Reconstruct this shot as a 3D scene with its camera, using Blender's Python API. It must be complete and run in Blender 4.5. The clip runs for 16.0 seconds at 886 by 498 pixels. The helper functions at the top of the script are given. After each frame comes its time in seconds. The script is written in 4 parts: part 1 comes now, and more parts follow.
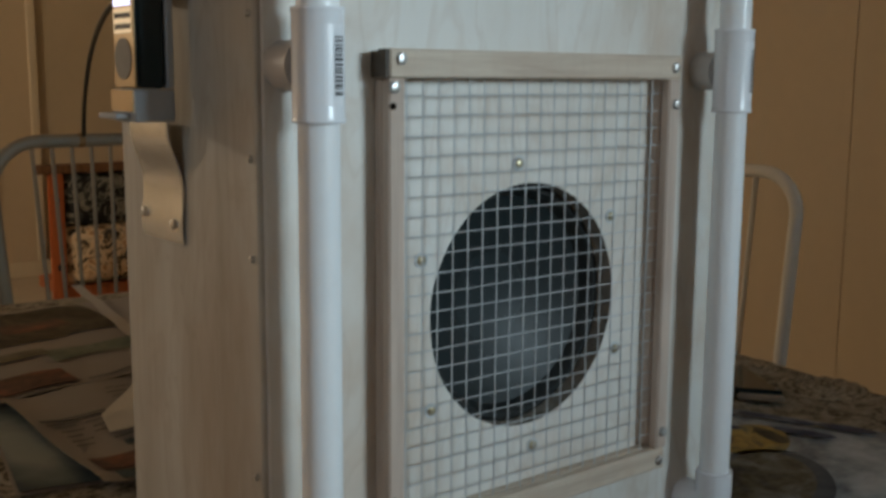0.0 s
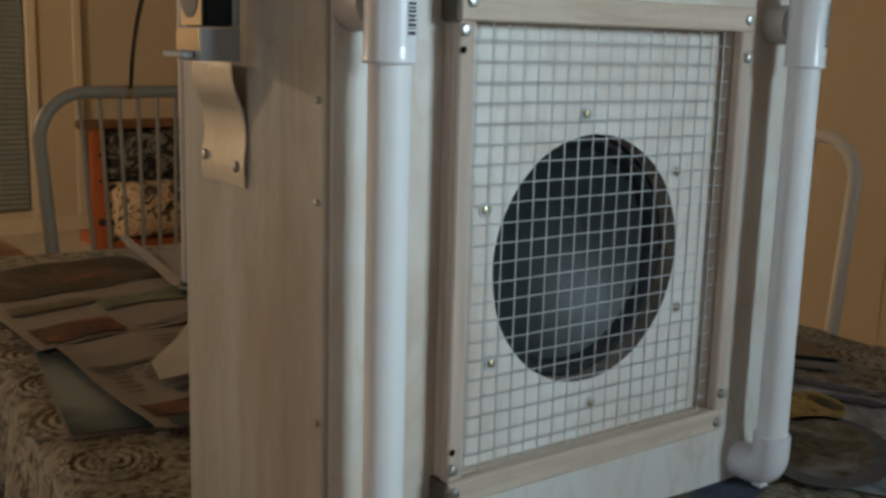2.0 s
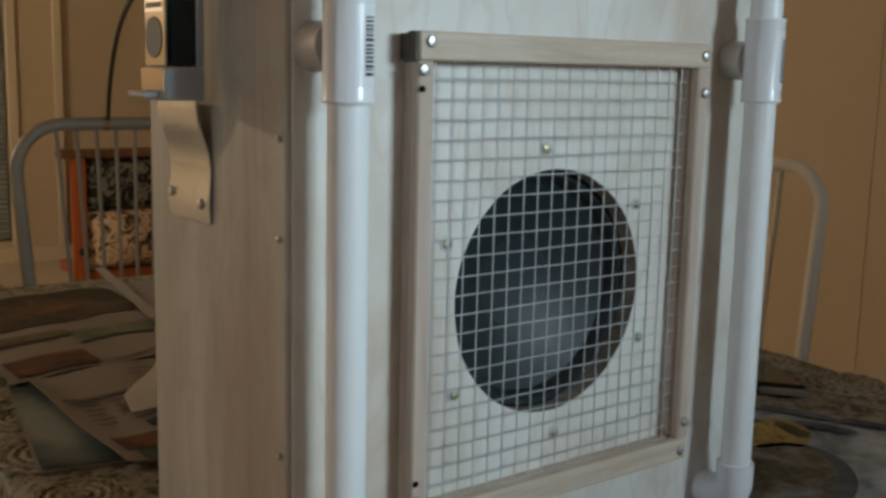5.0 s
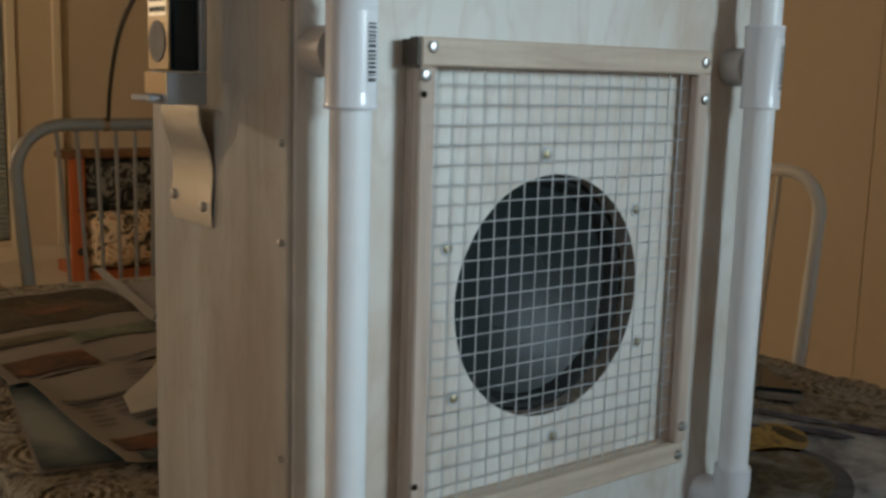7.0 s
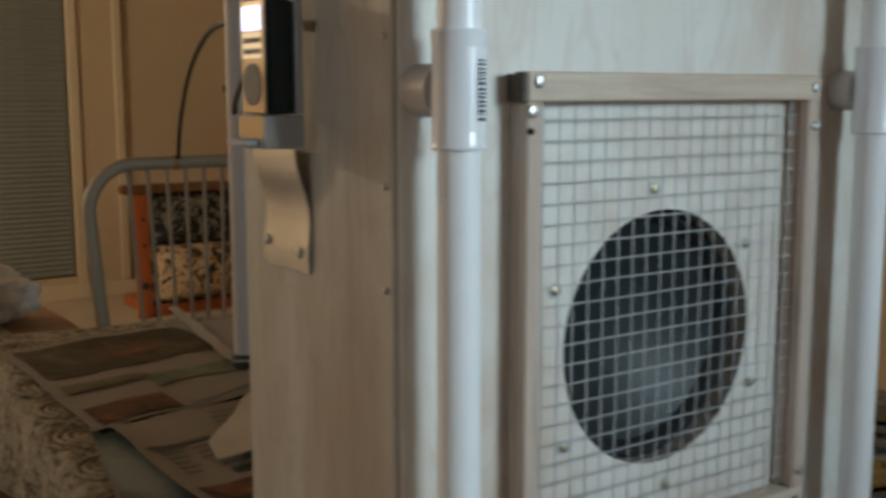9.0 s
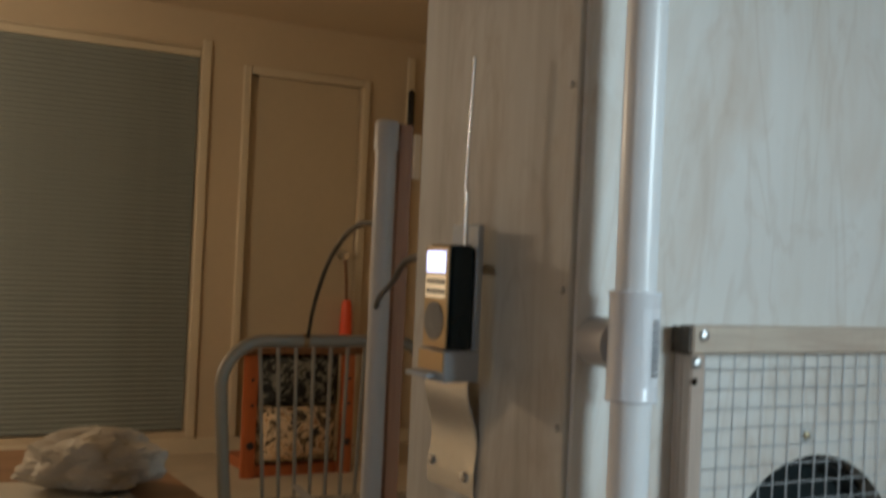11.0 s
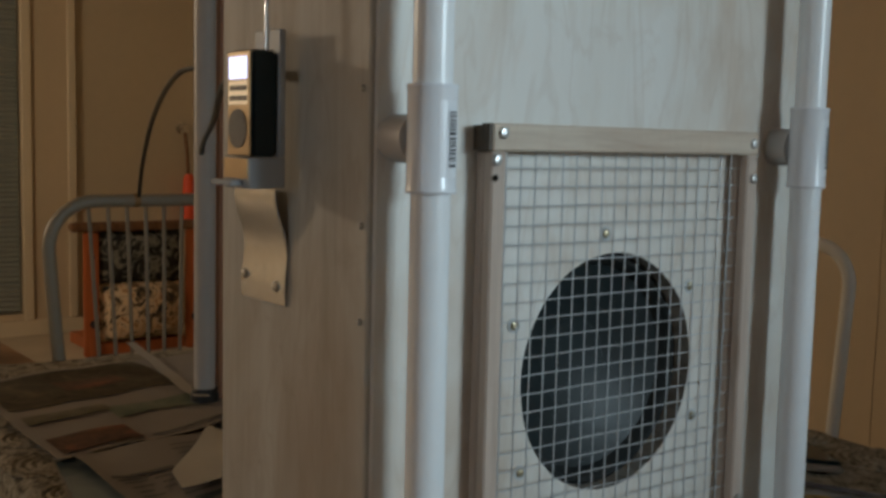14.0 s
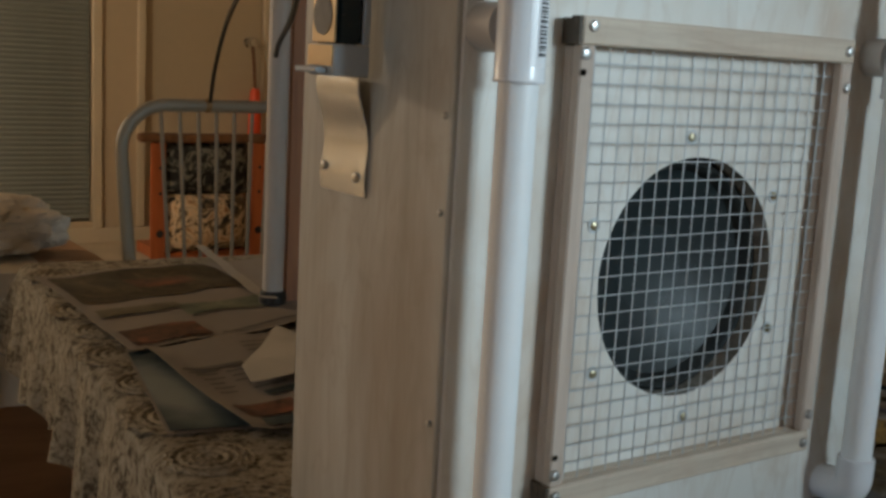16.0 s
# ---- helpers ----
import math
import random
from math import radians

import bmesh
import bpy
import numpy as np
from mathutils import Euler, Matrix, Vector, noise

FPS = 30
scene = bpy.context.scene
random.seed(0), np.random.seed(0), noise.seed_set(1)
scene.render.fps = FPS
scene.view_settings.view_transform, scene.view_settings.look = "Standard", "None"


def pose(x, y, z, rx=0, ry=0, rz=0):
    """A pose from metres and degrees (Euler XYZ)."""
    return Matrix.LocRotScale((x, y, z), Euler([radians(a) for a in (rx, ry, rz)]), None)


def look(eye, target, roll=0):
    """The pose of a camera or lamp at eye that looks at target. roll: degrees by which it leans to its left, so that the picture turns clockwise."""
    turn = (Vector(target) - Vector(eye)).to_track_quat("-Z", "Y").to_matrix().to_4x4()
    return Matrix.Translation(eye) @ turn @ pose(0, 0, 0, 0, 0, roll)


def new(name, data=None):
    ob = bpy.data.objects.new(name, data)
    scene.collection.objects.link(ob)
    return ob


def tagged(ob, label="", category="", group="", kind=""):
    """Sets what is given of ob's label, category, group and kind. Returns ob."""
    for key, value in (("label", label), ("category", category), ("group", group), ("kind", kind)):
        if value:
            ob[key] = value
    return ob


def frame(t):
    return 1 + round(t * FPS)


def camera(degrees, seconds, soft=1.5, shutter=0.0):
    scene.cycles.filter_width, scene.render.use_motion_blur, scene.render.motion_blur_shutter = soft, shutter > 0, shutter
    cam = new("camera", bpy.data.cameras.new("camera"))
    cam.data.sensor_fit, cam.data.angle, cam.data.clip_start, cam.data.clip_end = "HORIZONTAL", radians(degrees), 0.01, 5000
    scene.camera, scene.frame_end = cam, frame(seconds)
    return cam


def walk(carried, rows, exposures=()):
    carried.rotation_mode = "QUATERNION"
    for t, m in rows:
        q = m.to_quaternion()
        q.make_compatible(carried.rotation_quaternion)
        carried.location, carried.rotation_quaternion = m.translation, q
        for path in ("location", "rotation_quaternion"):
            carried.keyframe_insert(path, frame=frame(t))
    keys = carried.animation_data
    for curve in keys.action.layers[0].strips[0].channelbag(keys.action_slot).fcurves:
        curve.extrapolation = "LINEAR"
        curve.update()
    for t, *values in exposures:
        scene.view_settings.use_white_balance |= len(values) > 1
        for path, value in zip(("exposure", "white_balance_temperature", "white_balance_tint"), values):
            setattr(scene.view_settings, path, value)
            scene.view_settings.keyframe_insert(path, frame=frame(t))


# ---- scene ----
LENS = 44.41
cam = camera(LENS, 16.0, soft=3.1, shutter=0.5)
PATH = [
    (0, (-0.5139, -0.5429, 1.1102), (0.7188, 1.0004, 0.7957), 0.40),
    (0.5, (-0.5132, -0.5372, 1.0990), (0.6894, 1.0177, 0.7304), -0.03),
    (1, (-0.5126, -0.5299, 1.0934), (0.6822, 1.0261, 0.7042), -0.07),
    (1.5, (-0.5175, -0.5216, 1.0931), (0.6629, 1.0434, 0.6963), 0.63),
    (2, (-0.5223, -0.5222, 1.0970), (0.6555, 1.0496, 0.7200), 1.54),
    (2.5, (-0.5245, -0.5219, 1.0954), (0.6411, 1.0582, 0.7150), 1.12),
    (3, (-0.5231, -0.5257, 1.0954), (0.6382, 1.0597, 0.7240), 0.45),
    (3.5, (-0.5203, -0.5280, 1.0970), (0.6527, 1.0504, 0.7326), 0.51),
    (4, (-0.5190, -0.5305, 1.1003), (0.6657, 1.0404, 0.7411), 1.00),
    (4.5, (-0.5199, -0.5325, 1.1014), (0.6679, 1.0387, 0.7542), 1.50),
    (5, (-0.5177, -0.5399, 1.1047), (0.6872, 1.0221, 0.7757), 1.29),
    (5.2, (-0.5198, -0.5435, 1.1057), (0.6888, 1.0168, 0.7822), 1.04),
    (7.5, (-0.5220, -0.5401, 1.1070), (0.6825, 1.0218, 0.7763), 2.08),
    (8, (-0.5233, -0.5352, 1.1027), (0.6768, 1.0262, 0.7538), 2.58),
    (8.5, (-0.5238, -0.5260, 1.1059), (0.6711, 1.0466, 0.7911), -0.37),
    (9, (-0.5283, -0.4978, 1.1133), (0.6017, 1.1281, 0.8312), -0.11),
    (9.2, (-0.5305, -0.4848, 1.1094), (0.5504, 1.1746, 0.8301), -1.03),
    (11.5, (-0.5998, -0.5351, 1.1979), (0.4087, 1.1835, 1.3698), 3.29),
    (12, (-0.5962, -0.5630, 1.2287), (0.5310, 1.0583, 1.5461), 1.84),
    (12.5, (-0.5939, -0.5801, 1.2269), (0.6020, 0.9846, 1.5754), 0.47),
    (12.7, (-0.5921, -0.5790, 1.2089), (0.6370, 0.9789, 1.4571), 0.97),
    (13, (-0.5819, -0.5614, 1.1610), (0.6195, 1.0370, 1.2003), 2.14),
    (13.5, (-0.5698, -0.5428, 1.1294), (0.6535, 1.0329, 0.9854), 1.70),
    (14, (-0.5690, -0.5332, 1.1148), (0.6427, 1.0454, 0.9158), 1.31),
    (14.5, (-0.5734, -0.5304, 1.1065), (0.6097, 1.0623, 0.8538), 1.72),
    (15, (-0.5755, -0.5275, 1.1024), (0.5702, 1.0867, 0.8164), 2.40),
    (15.5, (-0.5762, -0.5248, 1.0982), (0.5558, 1.0934, 0.7821), 2.88),
    (16, (-0.5777, -0.5230, 1.0930), (0.5395, 1.1013, 0.7557), 3.13),
]
EXPOSURES = [(0.0, -0.21), (0.5, -0.10), (1.0, -0.04), (2.0, 0.0), (5.0, 0.02), (8.0, -0.03), (9.0, 0.05), (11.5, -0.24), (12.0, -0.30), (12.5, -0.36),
             (13.0, -0.8), (13.5, -0.66), (14.0, -0.4), (14.5, -0.22), (15.0, -0.1), (16.0, 0.02)]
walk(cam, [(t, look(eye, target, roll)) for t, eye, target, roll in PATH], EXPOSURES)

# ---------------------------------------------------------------- light
world = bpy.data.worlds.new("sky")
scene.world = world
world.use_nodes = True
wn, wl = world.node_tree.nodes, world.node_tree.links
sky = wn.new("ShaderNodeTexSky")
sky.sky_type, sky.sun_disc = "NISHITA", False
sky.sun_elevation, sky.sun_rotation = radians(35), radians(120)
wl.new(sky.outputs[0], wn["Background"].inputs[0])
wn["Background"].inputs[1].default_value = 0.08


def area(name, m, sx, sy, power, colour):
    d = bpy.data.lights.new(name, "AREA")
    d.shape, d.size, d.size_y, d.energy, d.color = "RECTANGLE", sx, sy, power, colour
    ob = new(name, d)
    ob.matrix_world = m
    return ob


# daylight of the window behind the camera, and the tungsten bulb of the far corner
area("window_daylight", look((1.22, -3.4, 1.75), (0.1, 0.0, 1.10)), 0.95, 0.95, 141, (0.69, 0.895, 1.0))
# added fill lamp that brightens the cabinet's left side
side = area("side_fill", look((-2.86, -0.8, 1.3), (-0.21, 0.05, 1.12)), 1.0, 1.2, 1.35, (0.82, 0.92, 1.0))
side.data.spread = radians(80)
bulb = bpy.data.lights.new("lamp_bulb", "POINT")
bulb.energy, bulb.color, bulb.shadow_soft_size = 72, (1.0, 0.82, 0.60), 0.12
new("lamp_bulb", bulb).location = (-1.6, 3.6, 1.75)


# ---------------------------------------------------------------- materials
def mat(name, rough=0.6, metal=0.0, spec=0.5):
    m = bpy.data.materials.new(name)
    m.use_nodes = True
    b = m.node_tree.nodes["Principled BSDF"]
    b.inputs["Roughness"].default_value, b.inputs["Metallic"].default_value = rough, metal
    b.inputs["Specular IOR Level"].default_value = spec
    return m, m.node_tree.nodes, m.node_tree.links, b


def ramp(n, l, src, stops):
    r = n.new("ShaderNodeValToRGB")
    while len(r.color_ramp.elements) < len(stops):
        r.color_ramp.elements.new(0.5)
    for e, (p, c) in zip(r.color_ramp.elements, stops):
        e.position, e.color = p, (*c, 1)
    l.new(src, r.inputs[0])
    return r.outputs[0]


def coords(n, l, scale=(1, 1, 1), kind="Object"):
    tc, mp = n.new("ShaderNodeTexCoord"), n.new("ShaderNodeMapping")
    mp.inputs["Scale"].default_value = scale
    l.new(tc.outputs[kind], mp.inputs[0])
    return mp.outputs[0]


def noise_tex(n, l, vec, scale, detail=4, rough=0.55, distort=0.0):
    t = n.new("ShaderNodeTexNoise")
    t.inputs["Scale"].default_value, t.inputs["Detail"].default_value = scale, detail
    t.inputs["Roughness"].default_value, t.inputs["Distortion"].default_value = rough, distort
    l.new(vec, t.inputs["Vector"])
    return t.outputs[0]


def mix(n, l, fac, a, b, mode="MIX"):
    m = n.new("ShaderNodeMix")
    m.data_type, m.blend_type = "RGBA", mode
    for sock, v in ((m.inputs[0], fac), (m.inputs[6], a), (m.inputs[7], b)):
        if isinstance(v, (int, float)):
            sock.default_value = v
        elif isinstance(v, tuple):
            sock.default_value = (*v, 1)
        else:
            l.new(v, sock)
    return m.outputs[2]


def bump(n, l, b, h, strength, dist=0.002):
    k = n.new("ShaderNodeBump")
    k.inputs["Strength"].default_value, k.inputs["Distance"].default_value = strength, dist
    l.new(h, k.inputs["Height"])
    l.new(k.outputs[0], b.inputs["Normal"])


def plain(name, colour, rough=0.6, metal=0.0, vary=0.12, scale=30, bumped=0.15, spec=0.5):
    """A paint, plastic or metal with soft mottling at two sizes and fine relief."""
    m, n, l, b = mat(name, rough, metal, spec)
    v = coords(n, l)
    big, small = noise_tex(n, l, v, scale * 0.18, 3), noise_tex(n, l, v, scale * 4, 5)
    lo = tuple(c * (1 - vary) for c in colour)
    hi = tuple(min(1, c * (1 + vary)) for c in colour)
    col = ramp(n, l, big, [(0.3, lo), (0.7, hi)])
    col = mix(n, l, 0.35, col, ramp(n, l, small, [(0.3, lo), (0.7, hi)]))
    l.new(col, b.inputs["Base Color"])
    rr = n.new("ShaderNodeMapRange")
    rr.inputs[3].default_value, rr.inputs[4].default_value = rough * 0.8, min(1, rough * 1.2)
    l.new(big, rr.inputs[0])
    l.new(rr.outputs[0], b.inputs["Roughness"])
    if bumped:
        bump(n, l, b, small, bumped, 0.001)
    return m


def wood(name, light, dark, grain=(1, 1, 0.12), scale=28, rough=0.6, stain=None, streak=0.5):
    m, n, l, b = mat(name, rough)
    v = coords(n, l, grain)
    g = noise_tex(n, l, v, scale, 6, 0.65, 0.6)
    fine = noise_tex(n, l, v, scale * 6, 4, 0.6)
    col = ramp(n, l, g, [(0.32, dark), (0.55, light), (0.8, tuple(min(1, c * 1.08) for c in light))])
    col = mix(n, l, streak * 0.5, col, ramp(n, l, fine, [(0.3, dark), (0.65, light)]))
    if stain:
        blot = noise_tex(n, l, coords(n, l, (1, 1, 0.35)), 6, 5, 0.6, 1.2)
        col = mix(n, l, ramp(n, l, blot, [(0.46, (0, 0, 0)), (0.68, (0.85, 0.85, 0.85))]), col, stain)
        cloud = noise_tex(n, l, coords(n, l, (1, 1, 0.7)), 22, 5, 0.65, 0.8)
        col = mix(n, l, ramp(n, l, cloud, [(0.54, (0, 0, 0)), (0.72, (0.4, 0.4, 0.4))]), col, tuple(c * 0.9 for c in stain))
        lines = noise_tex(n, l, coords(n, l, (1, 1, 0.22)), 13, 3, 0.5, 2.5)
        col = mix(n, l, ramp(n, l, lines, [(0.46, (0, 0, 0)), (0.5, (0.22, 0.22, 0.22)), (0.54, (0, 0, 0))]), col, tuple(c * 0.85 for c in stain))
    l.new(col, b.inputs["Base Color"])
    bump(n, l, b, fine, 0.2, 0.0008)
    return m


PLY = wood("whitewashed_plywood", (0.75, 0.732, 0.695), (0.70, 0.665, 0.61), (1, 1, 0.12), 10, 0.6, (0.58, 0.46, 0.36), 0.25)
# same plywood as the front, with the shade of the side put into its colour
PLY_SHADED = wood("plywood_side_shaded", (0.535, 0.515, 0.46), (0.35, 0.315, 0.255), (1, 1, 0.05), 13, 0.6, (0.37, 0.295, 0.22), 0.6)
BATTEN_Z = wood("raw_pine_upright", (0.57, 0.46, 0.385), (0.39, 0.295, 0.235), (1, 1, 0.08), 60, 0.65)
BATTEN_X = wood("raw_pine_level", (0.66, 0.57, 0.465), (0.46, 0.355, 0.275), (0.08, 1, 1), 60, 0.65, (0.60, 0.46, 0.35))
RAWEDGE = wood("raw_sawn_edge", (0.36, 0.33, 0.29), (0.22, 0.20, 0.17), (1, 0.2, 1), 120, 0.8)
ENDGRAIN = wood("burnt_end_grain", (0.10, 0.07, 0.045), (0.03, 0.02, 0.015), (1, 1, 1), 160, 0.6)
DARKWOOD = wood("brown_stained_wood", (0.22, 0.11, 0.055), (0.10, 0.05, 0.028), (1, 1, 0.1), 30, 0.45)
REDWOOD = wood("reddish_brown_wood", (0.34, 0.15, 0.07), (0.20, 0.08, 0.04), (1, 1, 0.1), 40, 0.6)
ORANGEWOOD = wood("orange_varnished_wood", (0.50, 0.145, 0.05), (0.36, 0.095, 0.035), (1, 1, 0.1), 30, 0.4)
CABWOOD = wood("honey_pine_cabinet", (0.36, 0.20, 0.10), (0.22, 0.115, 0.055), (0.1, 1, 1), 24, 0.5)
PVC = plain("white_pvc", (0.86, 0.88, 0.90), 0.30, 0, 0.05, 14, 0.04)
FITTING = plain("white_pvc_fitting", (0.82, 0.84, 0.88), 0.26, 0, 0.03, 14, 0.03)
# white pipe plastic greyed in its colour to stand for shade
SHADEPVC = plain("shaded_pvc", (0.50, 0.48, 0.46), 0.45, 0, 0.08, 14, 0.04)
LABEL = plain("paper_sticker", (0.82, 0.84, 0.88), 0.3, 0, 0.03, 14, 0.03)
INK = plain("printing_ink", (0.03, 0.03, 0.035), 0.6, 0, 0.2, 60)
ZINC = plain("zinc_screw", (0.55, 0.55, 0.54), 0.4, 1.0, 0.15, 300)
BRASSY = plain("dulled_bolt", (0.46, 0.40, 0.27), 0.35, 0.9, 0.25, 300)
WIRE = plain("galvanised_wire", (0.56, 0.585, 0.60), 0.5, 0.2, 0.2, 200)
CONE = plain("black_paper_cone", (0.012, 0.021, 0.024), 0.48, 0, 0.2, 60, 0.05, 0.5)
RUBBER = plain("rubber_surround", (0.022, 0.026, 0.027), 0.5, 0, 0.2, 60, 0.15, 0.4)
CAP = plain("dust_cap", (0.014, 0.025, 0.029), 0.46, 0, 0.15, 40, 0.04, 0.55)
ALU = plain("aluminium_strip", (0.70, 0.71, 0.70), 0.27, 0.75, 0.12, 40, 0.5)
GREYPLASTIC = plain("grey_plastic", (0.36, 0.39, 0.42), 0.45, 0, 0.06, 60)
# the teal tint of this black stands in for a reflection on the radio
BLACKGLOSS = plain("glossy_black_plastic", (0.006, 0.018, 0.023), 0.12, 0, 0.2, 60, 0.02)
GOLD = plain("champagne_face", (0.42, 0.30, 0.16), 0.35, 0.6, 0.08, 120)
GRILLE = plain("grey_speaker_grille", (0.15, 0.145, 0.14), 0.5, 0.3, 0.25, 900, 0.5)
BLACKBOX = plain("matt_black_case", (0.012, 0.012, 0.012), 0.5, 0, 0.25, 60)
CABLE = plain("black_cable", (0.010, 0.010, 0.010), 0.4, 0, 0.2, 60)
WALLPAINT = plain("cream_wall_paint", (0.60, 0.50, 0.36), 0.75, 0, 0.05, 5, 0.25)
TRIMPAINT = plain("gloss_cream_trim", (0.68, 0.60, 0.46), 0.4, 0, 0.04, 8, 0.08)
DOORPAINT = plain("cream_door_paint", (0.58, 0.50, 0.37), 0.5, 0, 0.05, 6, 0.1)
CEILPAINT = plain("ceiling_paint", (0.60, 0.50, 0.37), 0.85, 0, 0.04, 4, 0.2)
CARPET = plain("pale_carpet", (0.50, 0.43, 0.33), 0.95, 0, 0.12, 30, 0.6)
BLIND = plain("grey_blind_slat", (0.24, 0.27, 0.26), 0.6, 0, 0.1, 20)
ENAMEL = plain("white_enamel_tube", (0.80, 0.79, 0.75), 0.3, 0, 0.05, 20, 0.05)
# cream enamel darkened in its colour for the shade on the far chair
SHADEDENAMEL = plain("shaded_cream_enamel", (0.27, 0.23, 0.17), 0.42, 0, 0.1, 20, 0.08)
VINYL = plain("seat_vinyl", (0.35, 0.30, 0.24), 0.5, 0, 0.1, 40)
REDPLASTIC = plain("fluorescent_red_plastic", (0.85, 0.10, 0.035), 0.4, 0, 0.08, 30)
WHITECLOTH = plain("white_cotton", (0.60, 0.56, 0.48), 0.9, 0, 0.1, 30, 0.5)
ROSE = plain("dark_lamp_opening", (0.09, 0.07, 0.055), 0.5, 0, 0.2, 30)
CHROME = plain("chrome", (0.75, 0.75, 0.74), 0.12, 1.0, 0.05, 30, 0)
TIE = plain("brown_twine", (0.30, 0.17, 0.07), 0.9, 0, 0.2, 200)


def glow(name, colour, strength):
    m, n, l, b = mat(name, 0.2)
    b.inputs["Base Color"].default_value = (0.02, 0.02, 0.03, 1)
    b.inputs["Emission Color"].default_value = (*colour, 1)
    b.inputs["Emission Strength"].default_value = strength
    return m


LCD = glow("lit_display", (0.60, 0.66, 1.0), 2.4)
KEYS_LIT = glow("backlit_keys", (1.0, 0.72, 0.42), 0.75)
LED = glow("power_light", (1.0, 1.0, 0.95), 1.3)


def lace_material():
    """Cream thread in leaf shapes and round medallions over a darker open net."""
    m, n, l, b = mat("cream_lace", 0.95, 0, 0.2)
    v = coords(n, l)

    def math_node(op, a, c=None, d=None):
        k = n.new("ShaderNodeMath")
        k.operation = op
        for sock, val in zip(k.inputs, (a, c, d)):
            if isinstance(val, (int, float)):
                sock.default_value = val
            elif val is not None:
                l.new(val, sock)
        return k.outputs[0]

    def voronoi(scale, rnd, vec, feature="F1"):
        t = n.new("ShaderNodeTexVoronoi")
        t.feature = feature
        t.inputs["Scale"].default_value, t.inputs["Randomness"].default_value = scale, rnd
        l.new(vec, t.inputs["Vector"])
        return t.outputs["Distance"]

    big = voronoi(8.0, 0.3, v)
    rings = math_node("SINE", math_node("MULTIPLY", big, 75.0))
    near = math_node("SMOOTH_MIN", math_node("SUBTRACT", 0.42, big), 0.12, 0.1)
    leaf = noise_tex(n, l, v, 58, 5, 0.66, 0.5)
    fine = noise_tex(n, l, v, 190, 3, 0.6)
    net = voronoi(170, 0.7, v)
    body = math_node("MULTIPLY_ADD", math_node("MULTIPLY", rings, near), 0.08, leaf)
    body = math_node("MULTIPLY_ADD", math_node("SUBTRACT", fine, 0.5), 0.5, body)
    body = math_node("MULTIPLY_ADD", net, -0.10, body)
    col = ramp(n, l, body, [(0.31, (0.085, 0.068, 0.048)), (0.38, (0.18, 0.155, 0.115)), (0.45, (0.275, 0.245, 0.19)), (0.60, (0.37, 0.34, 0.275))])
    l.new(col, b.inputs["Base Color"])
    bump(n, l, b, body, 0.6, 0.002)
    return m


LACE = lace_material()


def roundel_material():
    """Crochet rounds: rings of dense cream thread parted by open, darker rings and spokes."""
    m, n, l, b = mat("crocheted_roundel", 0.95, 0, 0.2)
    sep = n.new("ShaderNodeVectorMath")
    sep.operation = "LENGTH"
    flat = coords(n, l, (1, 1, 0))
    l.new(flat, sep.inputs[0])
    ring = n.new("ShaderNodeMath")
    ring.operation = "SINE"
    mul = n.new("ShaderNodeMath")
    mul.operation = "MULTIPLY"
    mul.inputs[1].default_value = 560.0
    l.new(sep.outputs["Value"], mul.inputs[0])
    l.new(mul.outputs[0], ring.inputs[0])
    k = n.new("ShaderNodeMath")
    k.operation = "MULTIPLY_ADD"
    k.inputs[1].default_value = 0.11
    l.new(ring.outputs[0], k.inputs[0])
    l.new(noise_tex(n, l, coords(n, l), 150, 4, 0.65, 0.4), k.inputs[2])
    l.new(ramp(n, l, k.outputs[0], [(0.28, (0.10, 0.08, 0.055)), (0.45, (0.27, 0.235, 0.18)), (0.62, (0.40, 0.365, 0.29))]), b.inputs["Base Color"])
    bump(n, l, b, k.outputs[0], 0.6, 0.002)
    return m


ROUNDEL = roundel_material()


def picture(name, stops, scale=18, distort=1.5, rough=0.55):
    """A printed photograph: blurred patches of a few inks."""
    m, n, l, b = mat(name, rough, 0, 0.2)
    v = coords(n, l)
    t = noise_tex(n, l, v, scale, 4, 0.55, distort)
    col = ramp(n, l, t, stops)
    speck = noise_tex(n, l, v, scale * 7, 3)
    col = mix(n, l, 0.25, col, ramp(n, l, speck, [(0.35, stops[0][1]), (0.65, stops[-1][1])]))
    l.new(col, b.inputs["Base Color"])
    return m


PAPERSTRIP = plain("curled_newsprint", (0.34, 0.31, 0.27), 0.85, 0, 0.08, 14, 0.2)
PAPER = plain("newsprint", (0.26, 0.232, 0.205), 0.85, 0, 0.08, 14, 0.2)
PAPERWHITE = plain("white_paper", (0.52, 0.50, 0.45), 0.8, 0, 0.06, 14, 0.2)
TEXT = plain("print_grey", (0.11, 0.10, 0.09), 0.8, 0, 0.25, 400)
PH_DARK = picture("dark_photo", [(0.35, (0.030, 0.028, 0.019)), (0.55, (0.075, 0.066, 0.043)), (0.75, (0.17, 0.125, 0.08))], 16)
PH_RED = picture("red_photo", [(0.35, (0.035, 0.024, 0.018)), (0.54, (0.10, 0.055, 0.035)), (0.72, (0.30, 0.10, 0.055))], 20)
PH_GREEN = picture("green_photo", [(0.35, (0.10, 0.12, 0.09)), (0.7, (0.22, 0.24, 0.18))], 22)
PH_OLIVE = picture("olive_photo", [(0.35, (0.10, 0.09, 0.06)), (0.7, (0.19, 0.17, 0.12))], 22)


